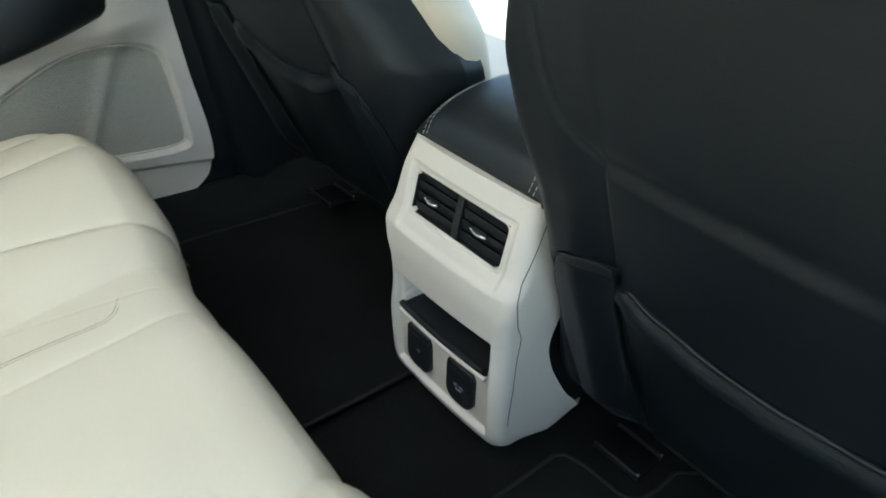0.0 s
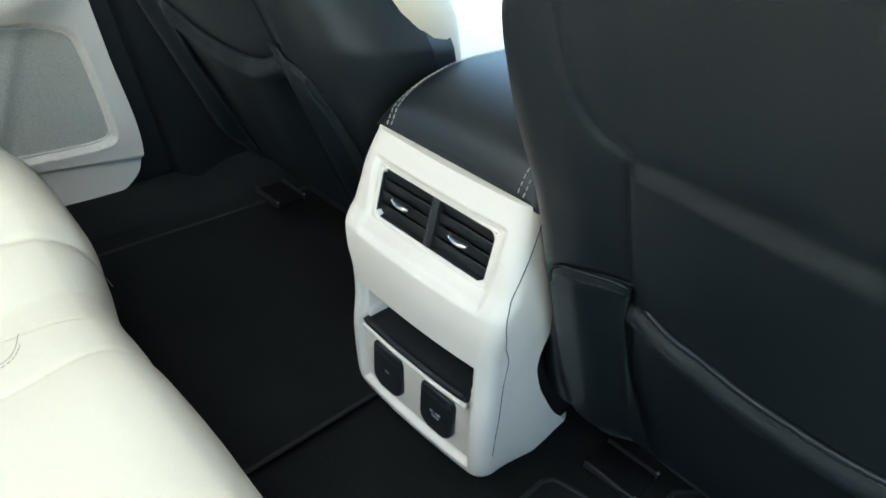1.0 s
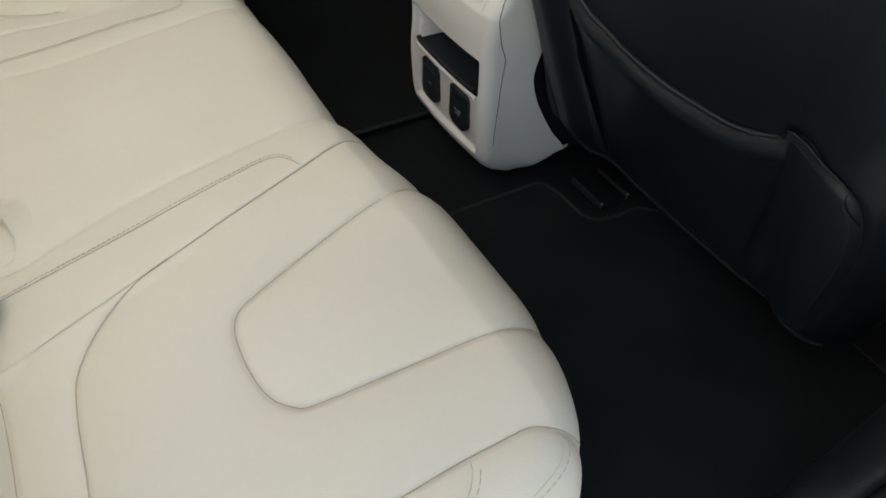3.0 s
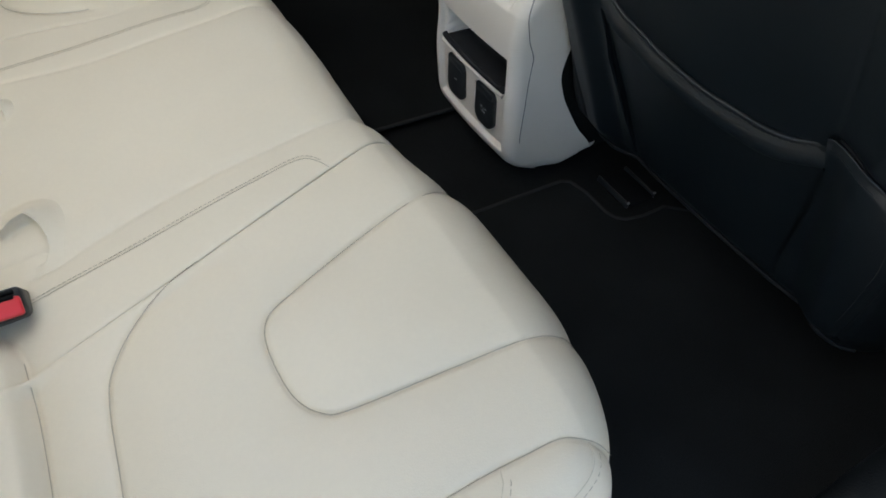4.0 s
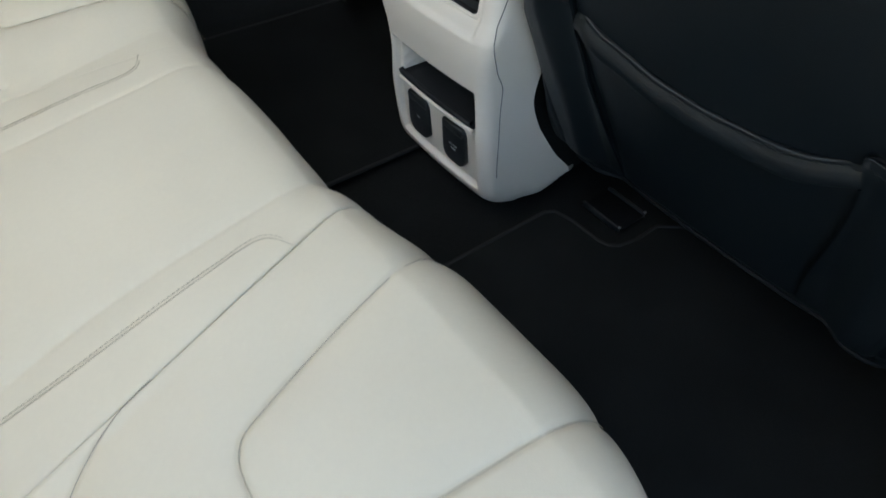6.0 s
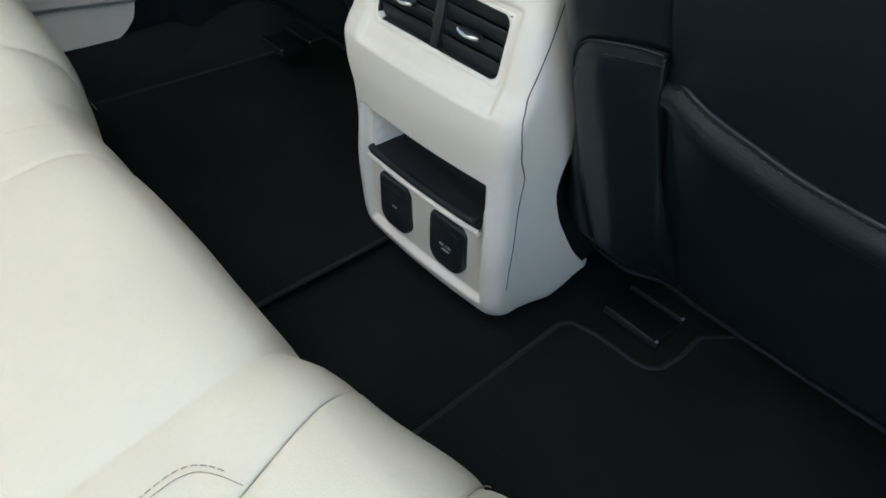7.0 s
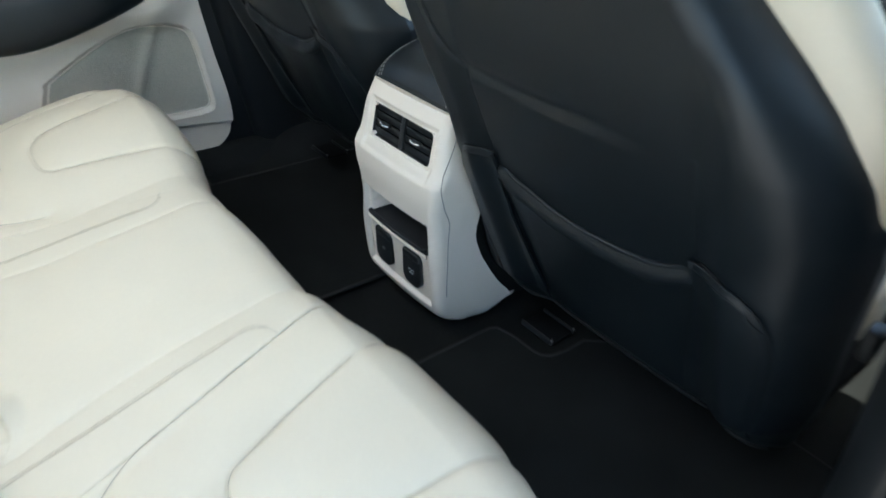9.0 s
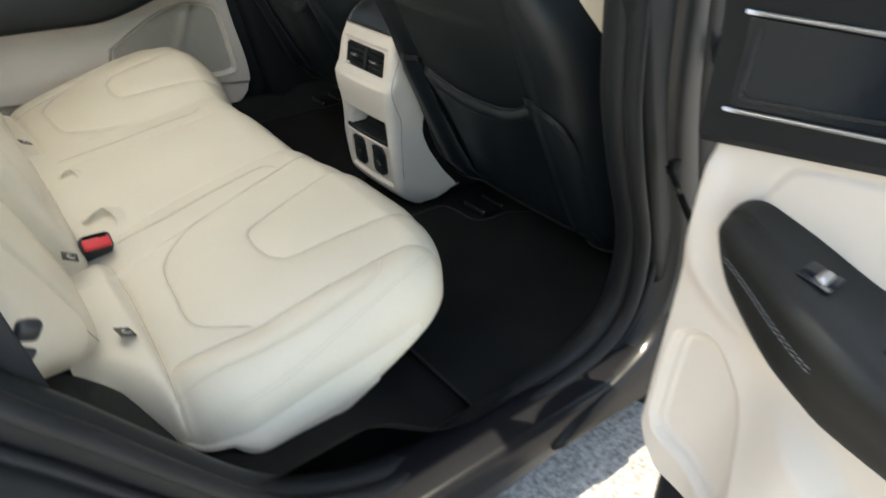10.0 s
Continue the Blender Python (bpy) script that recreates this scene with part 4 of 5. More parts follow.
    low_edge = [(float(back(np.array(a), np.array(0.082))) - 0.001, a, 0.080) for a in np.linspace(-0.235, 0.255, 50)]
    part("piping", tube(low_edge, 0.003, 6), black_vinyl, shell)
    # cream bolster in front of the shell
    n1, n2 = 60, 40
    rings = []
    for z in np.linspace(0.10, 0.92, n1):
        w2 = float(SEAT_W2(z))
        x0 = float(seat_plane(z)) + 0.062
        ring = []
        for k in range(n2):
            a = 2 * math.pi * k / n2
            c, s = math.cos(a), math.sin(a)
            ring.append((x0 + 0.065 + 0.065 * math.copysign(abs(c) ** 0.75, -c), (float(side(z)) if s < 0 else w2) * math.copysign(abs(s) ** 0.55, s), z))
        rings.append(ring)
    v, f = sheet(np.array(rings), close_v=True)
    f += [tuple(range(n2))[::-1], tuple(range((n1 - 1) * n2, n1 * n2))]
    part("bolster", (v, f), cream_leather, ob, "cream leather side bolster and backrest front")
    # seat cushion and base, low in front of the backrest
    part("base", box((0.50, 0.50, 0.16), (0.42, 0, 0.17), 0.04, 4), black_vinyl, ob)
    part("cushion", box((0.50, 0.54, 0.12), (0.44, 0, 0.30), 0.05, 5), cream_leather, ob, "cream leather seat cushion")
    for s in (-1, 1):
        part("rail", box((0.48, 0.038, 0.03), (0.52, s * 0.165 - 0.01 * s, 0.02), 0.004, 2), black_plastic, ob, "black seat rail")
        rx, ry = 0.198 + (0.0 if s > 0 else 0.12), s * 0.165
        cover = part("rail_cover", box((0.054, 0.072, 0.006), (rx, ry, 0.005), 0.002, 2), dark_void, ob, "black seat rail end cover")
        for dx in (-0.028, 0.028):
            part("lip", box((0.0035, 0.074, 0.010), (rx + dx, ry, 0.008), 0.0012, 2), black_plastic, cover)
            part("bolt", box((0.004, 0.004, 0.004), (rx + dx, ry - s * 0.036, 0.0135), 0.0015, 2), print_grey, cover, "small grey bolt head")
    return ob


front_seat("front passenger seat with black leather back and cream bolsters", (0.31, -0.36, 0.0), SEAT_OUT, BOLSTER_OUT)
DRIVER_OUT = through_values([0.075, 0.15, 0.30, 0.37, 0.418, 0.447, 0.47, 0.492, 0.52, 0.57, 0.65, 0.75, 0.90], [0.25, 0.262, 0.283, 0.296, 0.298, 0.288, 0.277, 0.265, 0.249, 0.220, 0.180, 0.14, 0.10])
DRIVER_SIDE = through_values([0.10, 0.30, 0.408, 0.44, 0.457, 0.49, 0.54, 0.60, 0.66, 0.75, 0.92], [0.21, 0.255, 0.290, 0.296, 0.297, 0.286, 0.262, 0.230, 0.195, 0.16, 0.13])
front_seat("driver's seat with black leather back, map pocket and cream bolsters", (0.305, 0.395, 0.05), DRIVER_OUT, DRIVER_SIDE)

# ---- closed far door ----
YD = 0.735
far_door = tagged(new("door_1"), "closed rear door with cream panel, speaker grille and dark armrest", "door", kind="structure")
DX0 = -0.62
dx_, dz_ = np.linspace(0, 1, 420), np.linspace(0, 1, 300)
U, V = np.meshgrid(dx_, dz_, indexing="ij")
front_edge = through_values([0.0, 0.02, 0.03, 0.05, 0.08, 0.12, 0.30, 0.62], [0.20, 0.22, 0.262, 0.306, 0.330, 0.336, 0.305, 0.25])
Zd = 0.02 + (0.62 - 0.02) * V ** 1.15
Xd = DX0 + (front_edge(Zd) - DX0) * U
Yd = np.full_like(Xd, YD)
SPK = smooth_line([(-0.05, 0.265), (0.02, 0.305), (0.09, 0.342), (0.132, 0.360), (0.165, 0.365), (0.213, 0.358), (0.255, 0.341), (0.270, 0.312), (0.284, 0.237), (0.294, 0.169), (0.292, 0.150), (0.278, 0.142), (0.240, 0.140), (0.155, 0.142), (0.05, 0.152), (-0.06, 0.19), (-0.05, 0.265)], 6)
d = near(Xd, Zd, SPK)


ins = within(Xd, Zd, SPK)
Yd = Yd + np.where(ins, 0.010 * ease(0, 0.012, d), 0) - np.where(~ins, 0.006 * np.exp(-d / 0.015), 0)
Yd = Yd - 0.05 * ease(0.33, 0.40, Zd + 0.09 * (0.2 - Xd) * 0.3) * (1 - ease(0.16, 0.30, Xd))
Yd = Yd - 0.022 * ease(0.15, 0.02, Xd) * (1 - ease(0.20, 0.34, Zd))
RIDGE = np.array([(0.19, 0.36), (0.183, 0.342), (0.149, 0.258), (0.124, 0.184), (0.11, 0.14)])
Yd = Yd - 0.007 * np.exp(-(near(Xd, Zd, RIDGE) / 0.014) ** 2) * np.where(ins, ease(0.0, 0.02, d), 0)
Yd = Yd + 0.012 * ease(0.116, 0.104, Zd + 0.09 * (Xd - 0.25))
Yd = Yd + 0.02 * ease(0.04, 0.02, Zd)
front_skin = np.stack([Xd, Yd, Zd], -1)
rear_skin = front_skin.copy()
rear_skin[..., 1] = YD + 0.07
door_geo = merge(sheet(front_skin, flip=True), sheet(rear_skin), sheet(np.stack([front_skin[-1], rear_skin[-1]])), sheet(np.stack([front_skin[:, 0], rear_skin[:, 0]])), sheet(np.stack([front_skin[:, -1], rear_skin[:, -1]]), flip=True))
part("door_panel", door_geo, cream_plastic, far_door)
# speaker grille: a fine mesh filling the recess
mid_spk = SPK.mean(0)
rim = mid_spk + (SPK - mid_spk) * np.array([0.94, 0.92])
cover = within(Xd, Zd, rim)
cell = cover[:-1, :-1] & cover[1:, :-1] & cover[:-1, 1:] & cover[1:, 1:]
verts_, faces_, known = [], [], {}
for i, j in zip(*np.nonzero(cell)):
    quad = []
    for a, b in ((i, j), (i, j + 1), (i + 1, j + 1), (i + 1, j)):
        if (a, b) not in known:
            known[(a, b)] = len(verts_)
            verts_.append((Xd[a, b], Yd[a, b] - 0.0022, Zd[a, b]))
        quad.append(known[(a, b)])
    faces_.append(tuple(quad))
part("speaker_grille", (verts_, faces_), grille_mesh, far_door, "fine grey-beige speaker mesh")
edge_line = []
for x, z in rim:
    i = int(np.argmin(np.abs(Zd[200] - z)))
    j = int(np.argmin(np.abs(Xd[:, i] - x)))
    edge_line.append((x, Yd[j, i] - 0.0016, z))
part("grille_rim", tube(edge_line[:-1], 0.0020, 6, closed=True), cream_plastic, far_door)
# dark armrest and upper trim
rings = []
for q in np.linspace(0, 1, 50):
    x = -0.60 + 0.835 * q
    z0 = 0.345 + 0.075 * ease(-0.1, 0.235, x) + 0.0 * x
    hgt = 0.11 * (1 - 0.75 * ease(0.10, 0.235, x))
    dep = 0.085 * (1 - ease(0.05, 0.235, x) ** 1.5 * 0.85)
    ring = []
    for k in range(20):
        a = 2 * math.pi * k / 20
        ring.append((x, YD - 0.01 - dep * (0.5 + 0.5 * math.copysign(abs(math.cos(a)) ** 0.6, math.cos(a))), z0 + hgt * (0.5 + 0.5 * math.copysign(abs(math.sin(a)) ** 0.6, math.sin(a)))))
    rings.append(ring)
v, f = sheet(np.array(rings), close_v=True)
f += [tuple(range(20)), tuple(range(49 * 20, 50 * 20))[::-1]]
part("armrest", (v, f), black_leather, far_door, "dark padded armrest")
part("upper_trim", box((0.90, 0.05, 0.16), (-0.16, YD + 0.0, 0.53), 0.02, 3), black_vinyl, far_door, "black upper door trim")


# ---- open near door ----
near_door = tagged(new("door_2"), "open rear door with cream panel, black armrest and window switch", "door", kind="structure")
D0, DU = Vector((0.147, -0.918, -0.016)), Vector((-0.12, -1.0, 0.0)).normalized()
DN = Vector((-DU.y, DU.x, 0.0)) * -1          # out of the panel, towards the rear
frame_m = Matrix(((DU.x, DN.x, 0, D0.x), (DU.y, DN.y, 0, D0.y), (0, 0, 1, D0.z), (0, 0, 0, 1)))
place_door = lambda s, n, z: frame_m @ Vector((s, n, z))
BELT = lambda s: 0.525 + 0.18 * s
U, V = np.meshgrid(np.linspace(0, 1, 250) ** 1.7, np.linspace(0, 1, 200), indexing="ij")
s_edge = through_values([0.055, 0.075, 0.095, 0.112, 0.143, 0.20, 0.30, 0.40, 0.55], [0.075, 0.037, 0.012, -0.002, -0.012, -0.011, -0.008, -0.006, 0.0])
Sg = U * 0.98
Zg = 0.06 + (BELT(Sg) - 0.06) * V
Sg = s_edge(Zg) + (0.98 - s_edge(Zg)) * U
Zg = 0.06 + (BELT(Sg) - 0.06) * V
Ng = 0.0 * Sg
POCK = smooth_line([(0.024, 0.165), (0.026, 0.24), (0.029, 0.286), (0.036, 0.303), (0.060, 0.315), (0.080, 0.311), (0.104, 0.284), (0.120, 0.258), (0.135, 0.21), (0.147, 0.16), (0.143, 0.130), (0.130, 0.123), (0.080, 0.134), (0.036, 0.144), (0.024, 0.165)], 6)
dd = near(Sg, Zg, POCK)
pin = within(Sg, Zg, POCK)
Ng -= 0.010 * np.exp(-(dd / 0.0042) ** 2)
Ng += np.where(pin, -0.013 * ease(0, 0.010, dd), 0)
Ng += np.where(~pin, 0.006 * np.exp(-dd / 0.012), 0)
BULGE = through_values([0.0, 0.077, 0.119, 0.153, 0.184, 0.215, 0.247, 0.40, 1.0], [0.30, 0.336, 0.348, 0.341, 0.322, 0.299, 0.270, 0.20, 0.18])
Ng += 0.030 * ease(0.115, 0.22, Sg + 0.25 * (0.30 - Zg)) * ease(0.0, 0.055, BULGE(Sg) - Zg) * ease(0.06, 0.12, Zg)
INSERT = smooth_line([(0.070, 0.46), (0.078, 0.494), (0.087, 0.515), (0.102, 0.533), (0.134, 0.542), (0.174, 0.549), (0.3, 0.57), (0.6, 0.625)], 6)
Ng -= 0.005 * np.exp(-(near(Sg, Zg, INSERT) / 0.004) ** 2)
SCOOP = smooth_line([(0.02, 0.50), (0.018, 0.45), (0.03, 0.40), (0.08, 0.365), (0.16, 0.35)], 6)
Ng += 0.010 * np.exp(-(near(Sg, Zg, SCOOP) / 0.016) ** 2)
Ng -= 0.030 * (1 - ease(0.0, 0.022, Sg - s_edge(Zg)))
Ng -= 0.03 * (1 - ease(0.06, 0.085, Zg))
pts = np.stack([Sg, Ng, Zg], -1)
world_pts = np.array([[tuple(place_door(*p)) for p in row] for row in pts])
backs = pts.copy()
backs[..., 1] = -0.045
world_back = np.array([[tuple(place_door(*p)) for p in row] for row in backs])
part("door_panel", merge(sheet(world_pts), sheet(np.stack([world_pts[0], world_back[0]]), flip=True), sheet(np.stack([world_pts[:, 0], world_back[:, 0]])), sheet(np.stack([world_pts[-1], world_back[-1]]))), cream_plastic, near_door)
part("door_shell", moved(box((0.985, 0.085, 0.78), (0.508, -0.0885, 0.33), 0.02, 3), frame_m), paint, near_door, "dark painted outer door shell")
# painted face at the hinge end of the door
turn = smooth_line([(0.170, -0.938), (0.180, -0.920), (0.205, -0.902), (0.240, -0.890), (0.300, -0.886), (0.330, -0.900), (0.335, -0.940)], 5)
end_low = through_values([0.12, 0.16, 0.22, 0.30, 0.34], [0.085, 0.075, 0.07, 0.075, 0.08])
part("hinge_face", sheet(np.array([[(x, y, z) for z in np.linspace(float(end_low(min(x, 0.335))), 0.70, 12)] for x, y in turn])), paint, near_door, "dark painted hinge end of the door")
# black upper part with a framed gloss panel
upper = []
for s in np.linspace(0.002, 0.98, 40):
    z0, z1 = float(BELT(s)) + 0.001, 0.72 + 0.03 * s
    prof = [(-0.07, z0), (0.004, z0), (0.010, z0 + 0.008), (0.012, z0 + 0.03), (0.010, z1 - 0.03), (0.0, z1 - 0.008), (-0.07, z1)]
    upper.append([tuple(place_door(s, n, z)) for n, z in prof])
v, f = sheet(np.array(upper), close_v=True, flip=True)
f += [tuple(range(7)), tuple(range(39 * 7, 40 * 7))[::-1]]
part("upper_trim", (v, f), black_vinyl, near_door, "black upper door trim", smooth=False)
pan = []
for s in np.linspace(0.030, 0.9, 30):
    zb, zt = 0.568 + 0.135 * s, 0.648 + 0.05 * s
    pan.append([tuple(place_door(s, 0.0135, z)) for z in np.linspace(zb, zt, 6)])
part("gloss_insert", merge(sheet(np.array(pan)), sheet(np.array(pan) + np.array([0.004, 0, 0]), flip=True)), gloss_black, near_door, "glossy black decor strip")
for zf in (lambda s: 0.564 + 0.135 * s, lambda s: 0.652 + 0.05 * s):
    part("chrome_strip", tube([tuple(place_door(s, 0.0145, zf(s))) for s in np.linspace(0.026, 0.9, 40)], 0.0028, 8, 0.8), satin, near_door, "thin satin chrome strip")
part("insert_rim", tube([tuple(place_door(q, 0.0138, z)) for q, z in smooth_line([(0.30, 0.619), (0.16, 0.598), (0.08, 0.586), (0.045, 0.582), (0.040, 0.588), (0.041, 0.61), (0.042, 0.643)], 8)], 0.0020, 8), black_plastic, near_door, "black raised rim round the decor strip")
# armrest pod
arm_inner = through_values([0.04, 0.074, 0.135, 0.204, 0.40, 0.85], [0.500, 0.496, 0.484, 0.466, 0.44, 0.42])
arm_ridge = through_values([0.04, 0.08, 0.116, 0.162, 0.207, 0.252, 0.40, 0.85], [0.482, 0.478, 0.470, 0.457, 0.442, 0.428, 0.41, 0.39])
arm_low = through_values([0.04, 0.060, 0.084, 0.127, 0.159, 0.192, 0.222, 0.30, 0.85], [0.440, 0.424, 0.406, 0.384, 0.372, 0.363, 0.352, 0.345, 0.33])


def arm_reach(s):
    return 0.036 + 0.034 * float(ease(0.05, 0.20, s))


rings = []
for s in np.concatenate([0.0500 + 0.045 * np.linspace(0.1, 1, 22) ** 2, np.linspace(0.105, 0.80, 60)]):
    u = min(1.0, max(0.004, (s - 0.0495) / 0.045))
    wide = math.sqrt(1 - (1 - u) ** 2) if u < 1 else 1.0
    zi, zr, zb, r = float(arm_inner(s)), float(arm_ridge(s)), float(arm_low(s)), arm_reach(s)
    zm = 0.450
    prof = [(-0.004, zi - 0.003), (0.003, zi), (r * 0.45, zi + (zr - zi) * 0.45), (r - 0.020, zr + 0.003), (r - 0.006, zr - 0.004), (r + 0.001, zr - 0.020), (r - 0.003, (zr + zb) / 2 - 0.006), (r - 0.014, zb + 0.003), (-0.004, zb)]
    prof = [(n * (wide if n > 0 else 1), zm + (z - zm) * wide) for n, z in prof]
    rings.append([tuple(place_door(s, n, z)) for n, z in smooth_line(prof, 5)])
rings = np.array(rings)
ns, nr = rings.shape[:2]
v, f = sheet(rings, close_v=True)
f += [tuple(range(nr))[::-1], tuple(range((ns - 1) * nr, ns * nr))]
arm = part("armrest", (v, f), arm_vinyl, near_door, "black padded armrest")


def on_arm(s, n, size, lift, bevel, mat_, name, label=""):
    drop = float(arm_inner(s) - arm_ridge(s))
    z = float(arm_inner(s)) - drop * n / arm_reach(s) + lift
    return part(name, moved(box(size, (s, n, z), bevel, 2, Euler((-math.atan2(drop, arm_reach(s)), 0.1, 0)).to_matrix()), frame_m), mat_, arm, label)


on_arm(0.166, 0.030, (0.030, 0.022, 0.003), 0.0012, 0.001, gloss_black, "switch_well")
on_arm(0.170, 0.031, (0.010, 0.016, 0.008), 0.0040, 0.003, satin, "window_switch", "silver window switch")
on_arm(0.27, 0.030, (0.07, 0.026, 0.003), 0.0008, 0.001, gloss_black, "pull_recess")
for dz in (0.0, 0.004):
    part("stitching", stitches([tuple(place_door(s, arm_reach(s) + 0.0012, float(arm_ridge(s)) - 0.036 + dz)) for s in np.linspace(0.085, 0.205, 60)], 0.005, 0.0025, 0.0006), print_grey, arm, "grey stitching along the armrest")

part("window_frame", moved(box((0.93, 0.03, 0.05), (0.50, -0.05, 1.03), 0.01, 2), frame_m), paint, near_door, "dark window frame")
for s in (0.03, 0.95):
    part("window_frame", moved(box((0.05, 0.03, 0.32), (s, -0.05, 0.88), 0.01, 2), frame_m), paint, near_door, "dark window frame")
part("window_pane", moved(box((0.90, 0.005, 0.32), (0.49, -0.05, 0.86), 0), frame_m), tinted_glass, near_door, "dark tinted window glass", smooth=False)


# ---- body round the open doorway ----
OPEN = [(0.02, 0.028), (0.16, 0.036), (0.26, 0.052), (0.316, 0.085), (0.338, 0.15), (0.332, 0.237), (0.288, 0.35), (0.252, 0.455), (0.238, 0.53), (0.229, 0.60), (0.212, 0.70), (0.17, 0.82), (0.08, 0.92), (-0.06, 0.955), (-0.25, 0.955), (-0.42, 0.90), (-0.52, 0.76), (-0.545, 0.60), (-0.51, 0.47), (-0.465, 0.39), (-0.422, 0.328), (-0.367, 0.245), (-0.296, 0.145), (-0.23, 0.085), (-0.15, 0.045), (-0.06, 0.028)]
loop = smooth_line(OPEN + OPEN[:1], 8)[:-1]
nrm = []
for i in range(len(loop)):
    d = loop[(i + 1) % len(loop)] - loop[i - 1]
    d = d / np.linalg.norm(d)
    nrm.append((d[1], -d[0]))
nrm = np.array(nrm)
mid = loop.mean(0)
if ((loop - mid) * nrm).sum() < 0:
    nrm = -nrm


def swept(name, section, mat_, label, parent):
    """A section of (outward, y) carried round the doorway."""
    rings = np.array([[(loop[i, 0] + nrm[i, 0] * o, y, loop[i, 1] + nrm[i, 1] * o) for o, y in section] for i in range(len(loop))])
    return part(name, sheet(rings, close_u=True), mat_, parent, label)


doorway = tagged(new("doorway"), "dark painted doorway of the car with black rubber seals", "doorway", kind="structure")
swept("inner_trim", [(0.03, -0.69), (0.012, -0.695), (0.002, -0.71), (-0.002, -0.727), (0.004, -0.738), (0.014, -0.742)], black_vinyl, "black inner trim of the doorway", doorway)
swept("seal", [(0.010 + 0.010 * math.cos(a), -0.752 + 0.012 * math.sin(a)) for a in np.linspace(0, 2 * math.pi, 15)], rubber, "black rubber door seal", doorway)
swept("flange", [(0.016, -0.750), (0.030, -0.744), (0.048, -0.742), (0.058, -0.752), (0.064, -0.772), (0.072, -0.782), (0.088, -0.786), (0.112, -0.786), (0.128, -0.780), (0.134, -0.768), (0.134, -0.70)], black_plastic, "dark satin door frame inside the seals", doorway)
swept("outer_seal", [(0.046 + 0.006 * math.cos(a), -0.750 + 0.008 * math.sin(a)) for a in np.linspace(0, 2 * math.pi, 11)], rubber, "second black rubber seal", doorway)
part("rocker", box((1.95, 0.10, 0.070), (0.36, -0.755, -0.002), 0.014, 3), paint, doorway, "dark painted rocker panel below the doors")
# wheel arch hump behind the seat side
arch_top = through_values([-0.64, -0.50, -0.43, -0.38, -0.345, -0.31, -0.27], [0.36, 0.262, 0.205, 0.168, 0.128, 0.085, 0.045])
arch = []
for x in np.linspace(-0.64, -0.27, 40):
    y_in = float(near_side(x)) + 0.02
    z0 = float(arch_top(x))
    arch.append([(x, y_in + (-0.735 - y_in) * q, z0 - 0.020 * q ** 2 - 0.05 * max(0, q - 0.85) / 0.15 + 0.004 * math.sin(q * 9 + x * 30)) for q in np.linspace(0, 1, 24)])
part("wheel_arch_trim", sheet(np.array(arch)), arch_carpet, doorway, "dark grey carpeted wheel arch trim")
# pillar between the doors, with its hinge
part("pillar_trim", box((0.11, 0.04, 1.05), (0.315, -0.745, 0.52), 0.015, 3, Euler((0, radians(-20), 0)).to_matrix()), black_vinyl, doorway, "black trim of the centre pillar")
part("check_strap", tube([(0.315, -0.785, 0.383), (0.28, -0.83, 0.372), (0.215, -0.905, 0.360)], 0.005, 8, 0.5), dark_void, doorway, "black door check strap")
part("strap_bracket", box((0.022, 0.010, 0.020), (0.318, -0.791, 0.385), 0.003, 2), dark_void, doorway, "black door check strap bracket")

# painted foot of the pillar, flaring out into the rocker
foot_in = through_values([-0.14, 0.0, 0.06, 0.12, 0.237, 0.35, 0.467, 0.61, 0.72], [0.02, 0.16, 0.36, 0.425, 0.435, 0.385, 0.345, 0.315, 0.295])
foot_out = through_values([-0.14, -0.05, 0.02, 0.10, 0.19, 0.235, 0.30, 0.38, 0.45, 0.56, 0.72], [0.442, 0.462, 0.468, 0.450, 0.445, 0.462, 0.482, 0.462, 0.410, 0.375, 0.345])
foot_y = through_values([-0.14, -0.06, 0.0, 0.05, 0.10, 0.2, 0.72], [-0.806, -0.815, -0.813, -0.802, -0.794, -0.789, -0.789])
rows = []
for z in np.linspace(-0.072, 0.72, 74):
    xi, xo, y = float(foot_in(z)) if z > -0.036 else 0.352, float(foot_out(z)), float(foot_y(z))
    rows.append([(xi, y + 0.02, z), (xi + 0.006, y + 0.004, z), (xi + 0.02, y, z)] + [(xi + 0.02 + (xo - xi - 0.032) * k, y, z) for k in (0.25, 0.5, 0.75, 1.0)] + [(xo - 0.004, y + 0.003, z), (xo, y + 0.012, z), (xo + 0.002, y + 0.05, z)])
part("pillar_foot", sheet(np.array(rows)), paint, doorway, "dark painted foot of the centre pillar")
# upper hinge between pillar and door
hinge = part("hinge", box((0.034, 0.012, 0.034), (0.385, -0.797, 0.530), 0.004, 2), hinge_steel, doorway, "dark steel door hinge")
part("knuckle", box((0.018, 0.030, 0.028), (0.392, -0.816, 0.530), 0.007, 3), hinge_steel, hinge)
part("leaf", box((0.030, 0.010, 0.026), (0.382, -0.834, 0.534), 0.004, 2), hinge_steel, hinge)

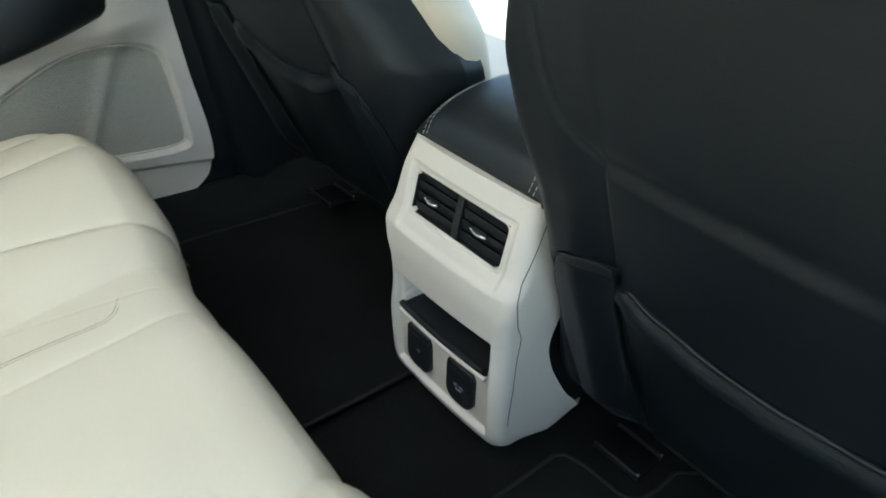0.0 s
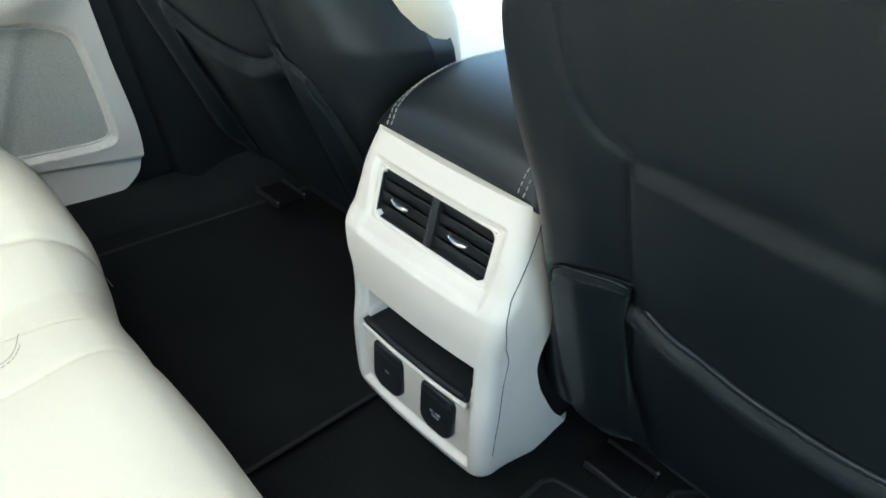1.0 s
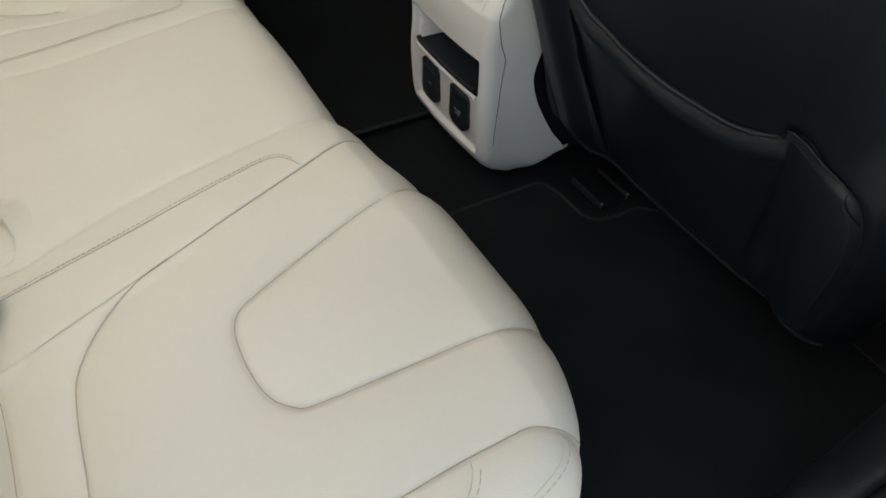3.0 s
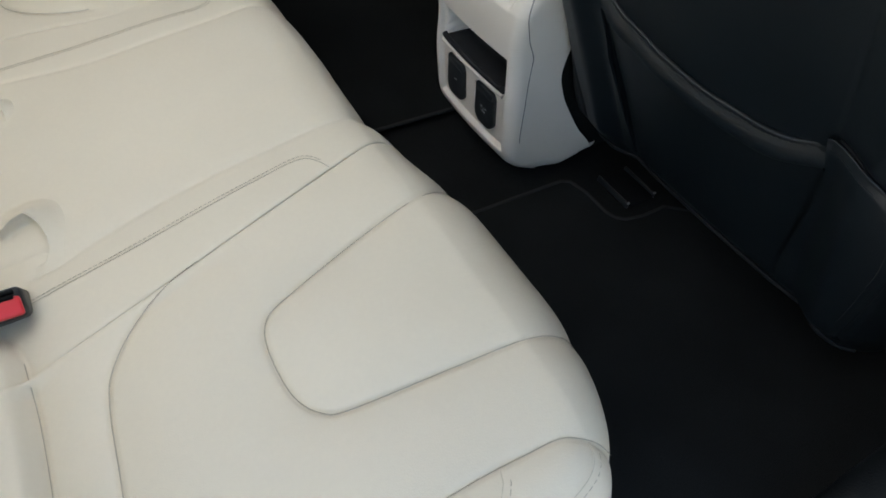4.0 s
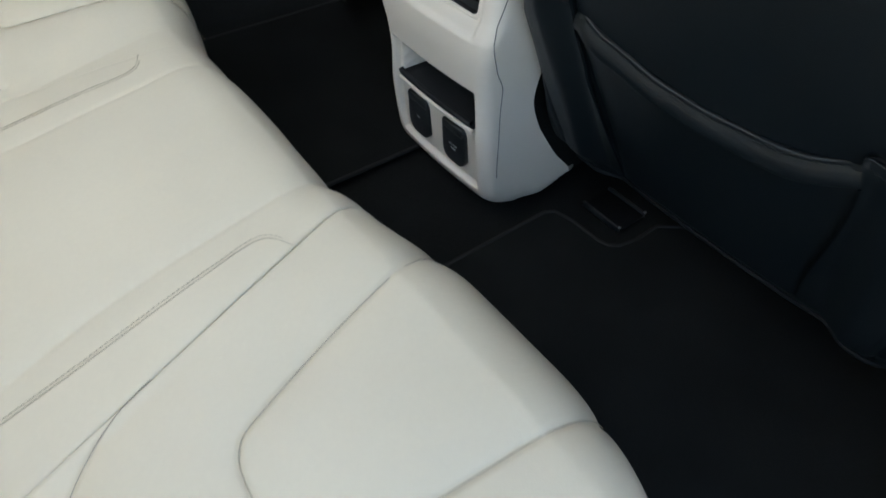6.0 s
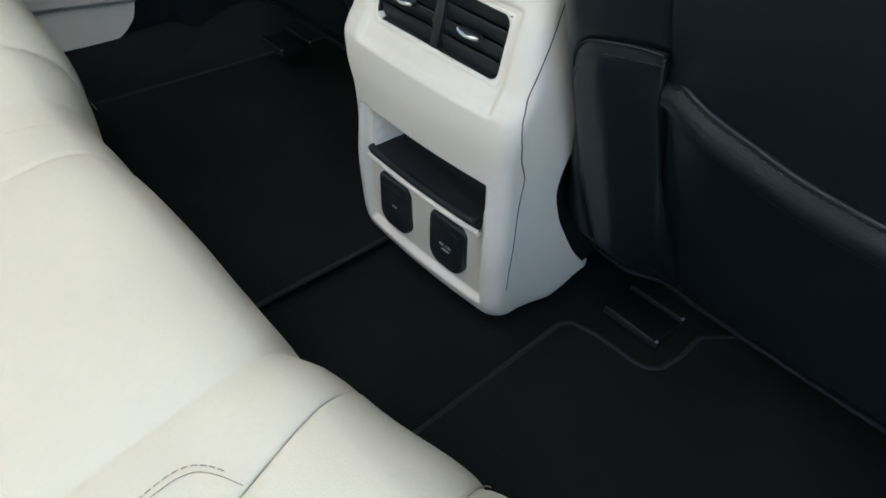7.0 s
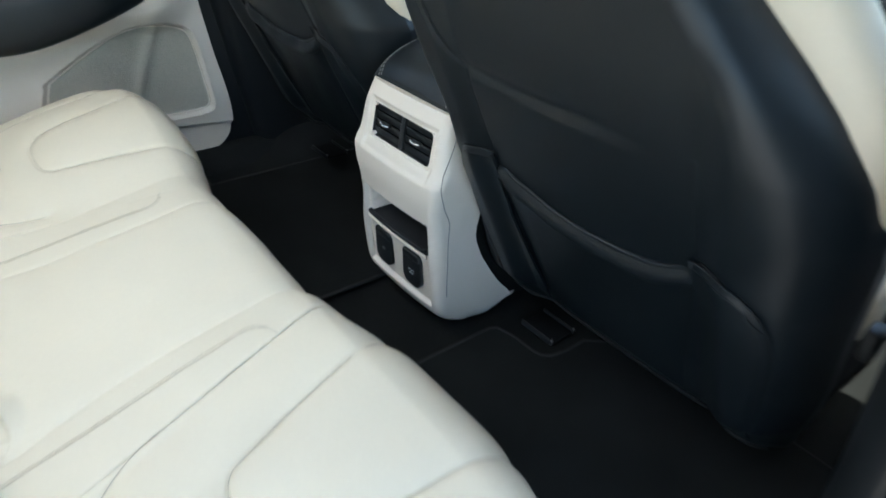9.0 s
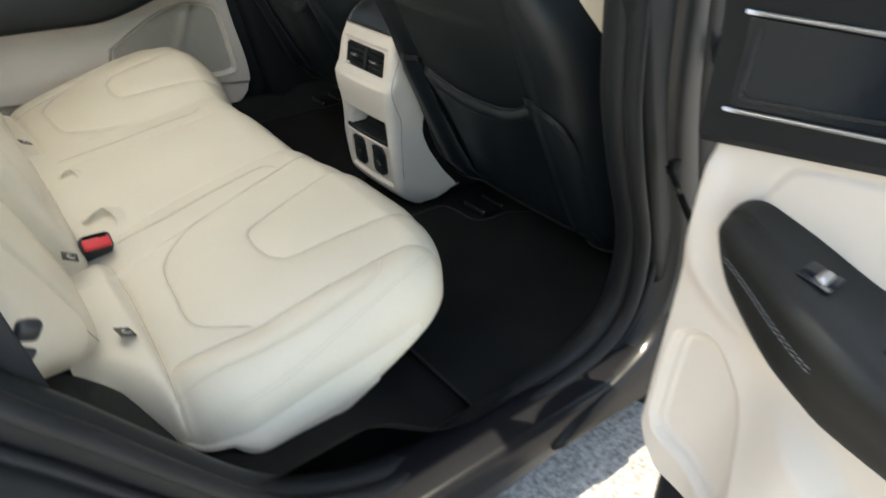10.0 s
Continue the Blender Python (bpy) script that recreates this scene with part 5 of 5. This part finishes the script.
# front seat belt hanging beside the passenger seat
front_belt = thing("seat_belt", "black seat belt hanging beside the front passenger seat", "seat belt")
t = np.linspace(0, 1, 20)
bl = np.stack([0.40 + 0.03 * t, -0.660 - 0.055 * t ** 1.5, 0.36 + 0.56 * t], -1)
wv, th = np.array([0.021, 0.004, 0.0]), np.array([0.0, 0.0011, 0.0])
part("strap", merge(sheet(np.stack([bl - wv - th, bl + wv - th])), sheet(np.stack([bl - wv + th, bl + wv + th]), flip=True)), webbing, front_belt)
part("tongue", box((0.045, 0.006, 0.05), (0.412, -0.676, 0.60), 0.003, 2, Euler((0.1, 0, 0)).to_matrix()), satin, front_belt, "bright metal belt tongue")
part("anchor", box((0.03, 0.016, 0.035), (0.40, -0.660, 0.36), 0.004, 2), black_plastic, front_belt, "black belt anchor on the seat base")

# ---- rest of the cabin ----
for s in (-1, 1):
    tagged(part("ceiling_side", box((0.72, 0.34, 0.05), (-0.40, s * 0.68, 1.03), 0.02, 2), roof_cloth), "pale cloth roof lining beside the added roof diffuser", "ceiling", kind="structure")
tagged(part("ceiling_rear", box((0.36, 1.70, 0.05), (-0.94, 0.0, 1.03), 0.02, 2), roof_cloth), "pale cloth roof lining above the luggage space", "ceiling", kind="structure")
# unseen light-passing cloth, added so daylight reaches the rear seats from above
tagged(part("ceiling_diffuser", sheet(np.array([[(x, y, 1.035 + 0.01 * math.cos(y * 3)) for y in np.linspace(-0.53, 0.53, 12)] for x in np.linspace(-0.78, -0.03, 8)])), diffuser_cloth), "unseen thin pale cloth added to let light through the roof", "ceiling", kind="structure")
# out of view; front edge reaches x 0.80 to stop sun on the floor
tagged(part("ceiling", box((0.844, 1.70, 0.05), (0.378, 0.0, 1.03), 0.02, 2), roof_cloth), "unseen pale roof lining, front edge set to block the sun", "ceiling", kind="structure")
tagged(part("wall_rear", box((0.05, 1.5, 0.70), (-1.05, 0.0, 0.15), 0.01, 1), black_vinyl), "dark rear end of the luggage space", "wall", kind="structure")
tagged(part("wall_far", box((1.25, 0.06, 0.62), (0.90, 0.80, 0.26), 0.02, 2), black_vinyl), "dark lower trim beside the driver's footwell", "wall", kind="structure")
tagged(part("pillar", box((0.26, 0.08, 1.1), (0.44, 0.775, 0.48), 0.03, 3, Euler((0, radians(-12), 0)).to_matrix()), black_vinyl), "black lower trim of the far centre pillar", "pillar", kind="structure")
tagged(part("sill_trim", box((0.80, 0.07, 0.05), (-0.10, 0.76, -0.012), 0.02, 3), black_plastic), "black sill trim below the far door", "trim", kind="structure")
tagged(part("wall_outer_far", box((2.6, 0.03, 0.75), (0.25, 0.845, 0.22), 0.01, 1), paint), "dark painted outer skin of the car's far side", "wall", kind="structure")
tagged(part("wall_rear_far", box((0.60, 0.06, 0.75), (-0.86, 0.79, 0.22), 0.02, 2), black_vinyl), "dark trim behind the far rear door", "wall", kind="structure")
tagged(part("wall_rear_near", box((0.50, 0.06, 0.75), (-0.86, -0.77, 0.22), 0.02, 2), black_vinyl), "dark trim behind the near rear door", "wall", kind="structure")
tagged(part("dashboard", box((0.40, 1.45, 0.50), (1.35, 0.0, 0.33), 0.08, 5), black_vinyl), "black dashboard in front of the front seats", "dashboard", kind="structure")
front_door = tagged(new("door_3"), "closed front passenger door with a pale panel", "door", kind="structure")
part("door_panel", box((0.78, 0.06, 0.56), (0.95, -0.775, 0.30), 0.03, 3), cream_plastic, front_door)
part("door_edge", box((0.07, 0.060, 0.66), (0.505, -0.780, 0.28), 0.012, 2, Euler((0, radians(-6), 0)).to_matrix()), paint, front_door, "dark painted rear edge of the door")
part("outer_skin", box((0.95, 0.02, 0.64), (0.935, -0.803, 0.28), 0.008, 2), paint, front_door, "dark painted outer skin")
part("upper_trim", box((0.86, 0.07, 0.07), (0.90, -0.775, 0.61), 0.02, 3), black_vinyl, front_door)
# unseen rails, made wider than a real one to shade the sill
for s in (-1, 1):
    tagged(part("roof_rail", box((2.0, 0.18, 0.10), (-0.05, s * 0.84, 0.985), 0.02, 2), roof_cloth), "unseen pale roof rail, widened to shade the sill", "trim", kind="structure")
for name, size, at_, lab in (("window_1", (0.95, 0.006, 0.40), (-0.10, 0.79, 0.80), "clear glass of the far rear door window"), ("window_2", (0.75, 0.006, 0.40), (0.85, 0.79, 0.80), "clear glass of the driver's window"), ("window_3", (0.75, 0.006, 0.36), (0.90, -0.775, 0.82), "clear glass of the front passenger window")):
    w = tagged(part(name, box(size, at_, 0), glass, smooth=False), lab, "window", kind="structure")
    w.visible_shadow = False
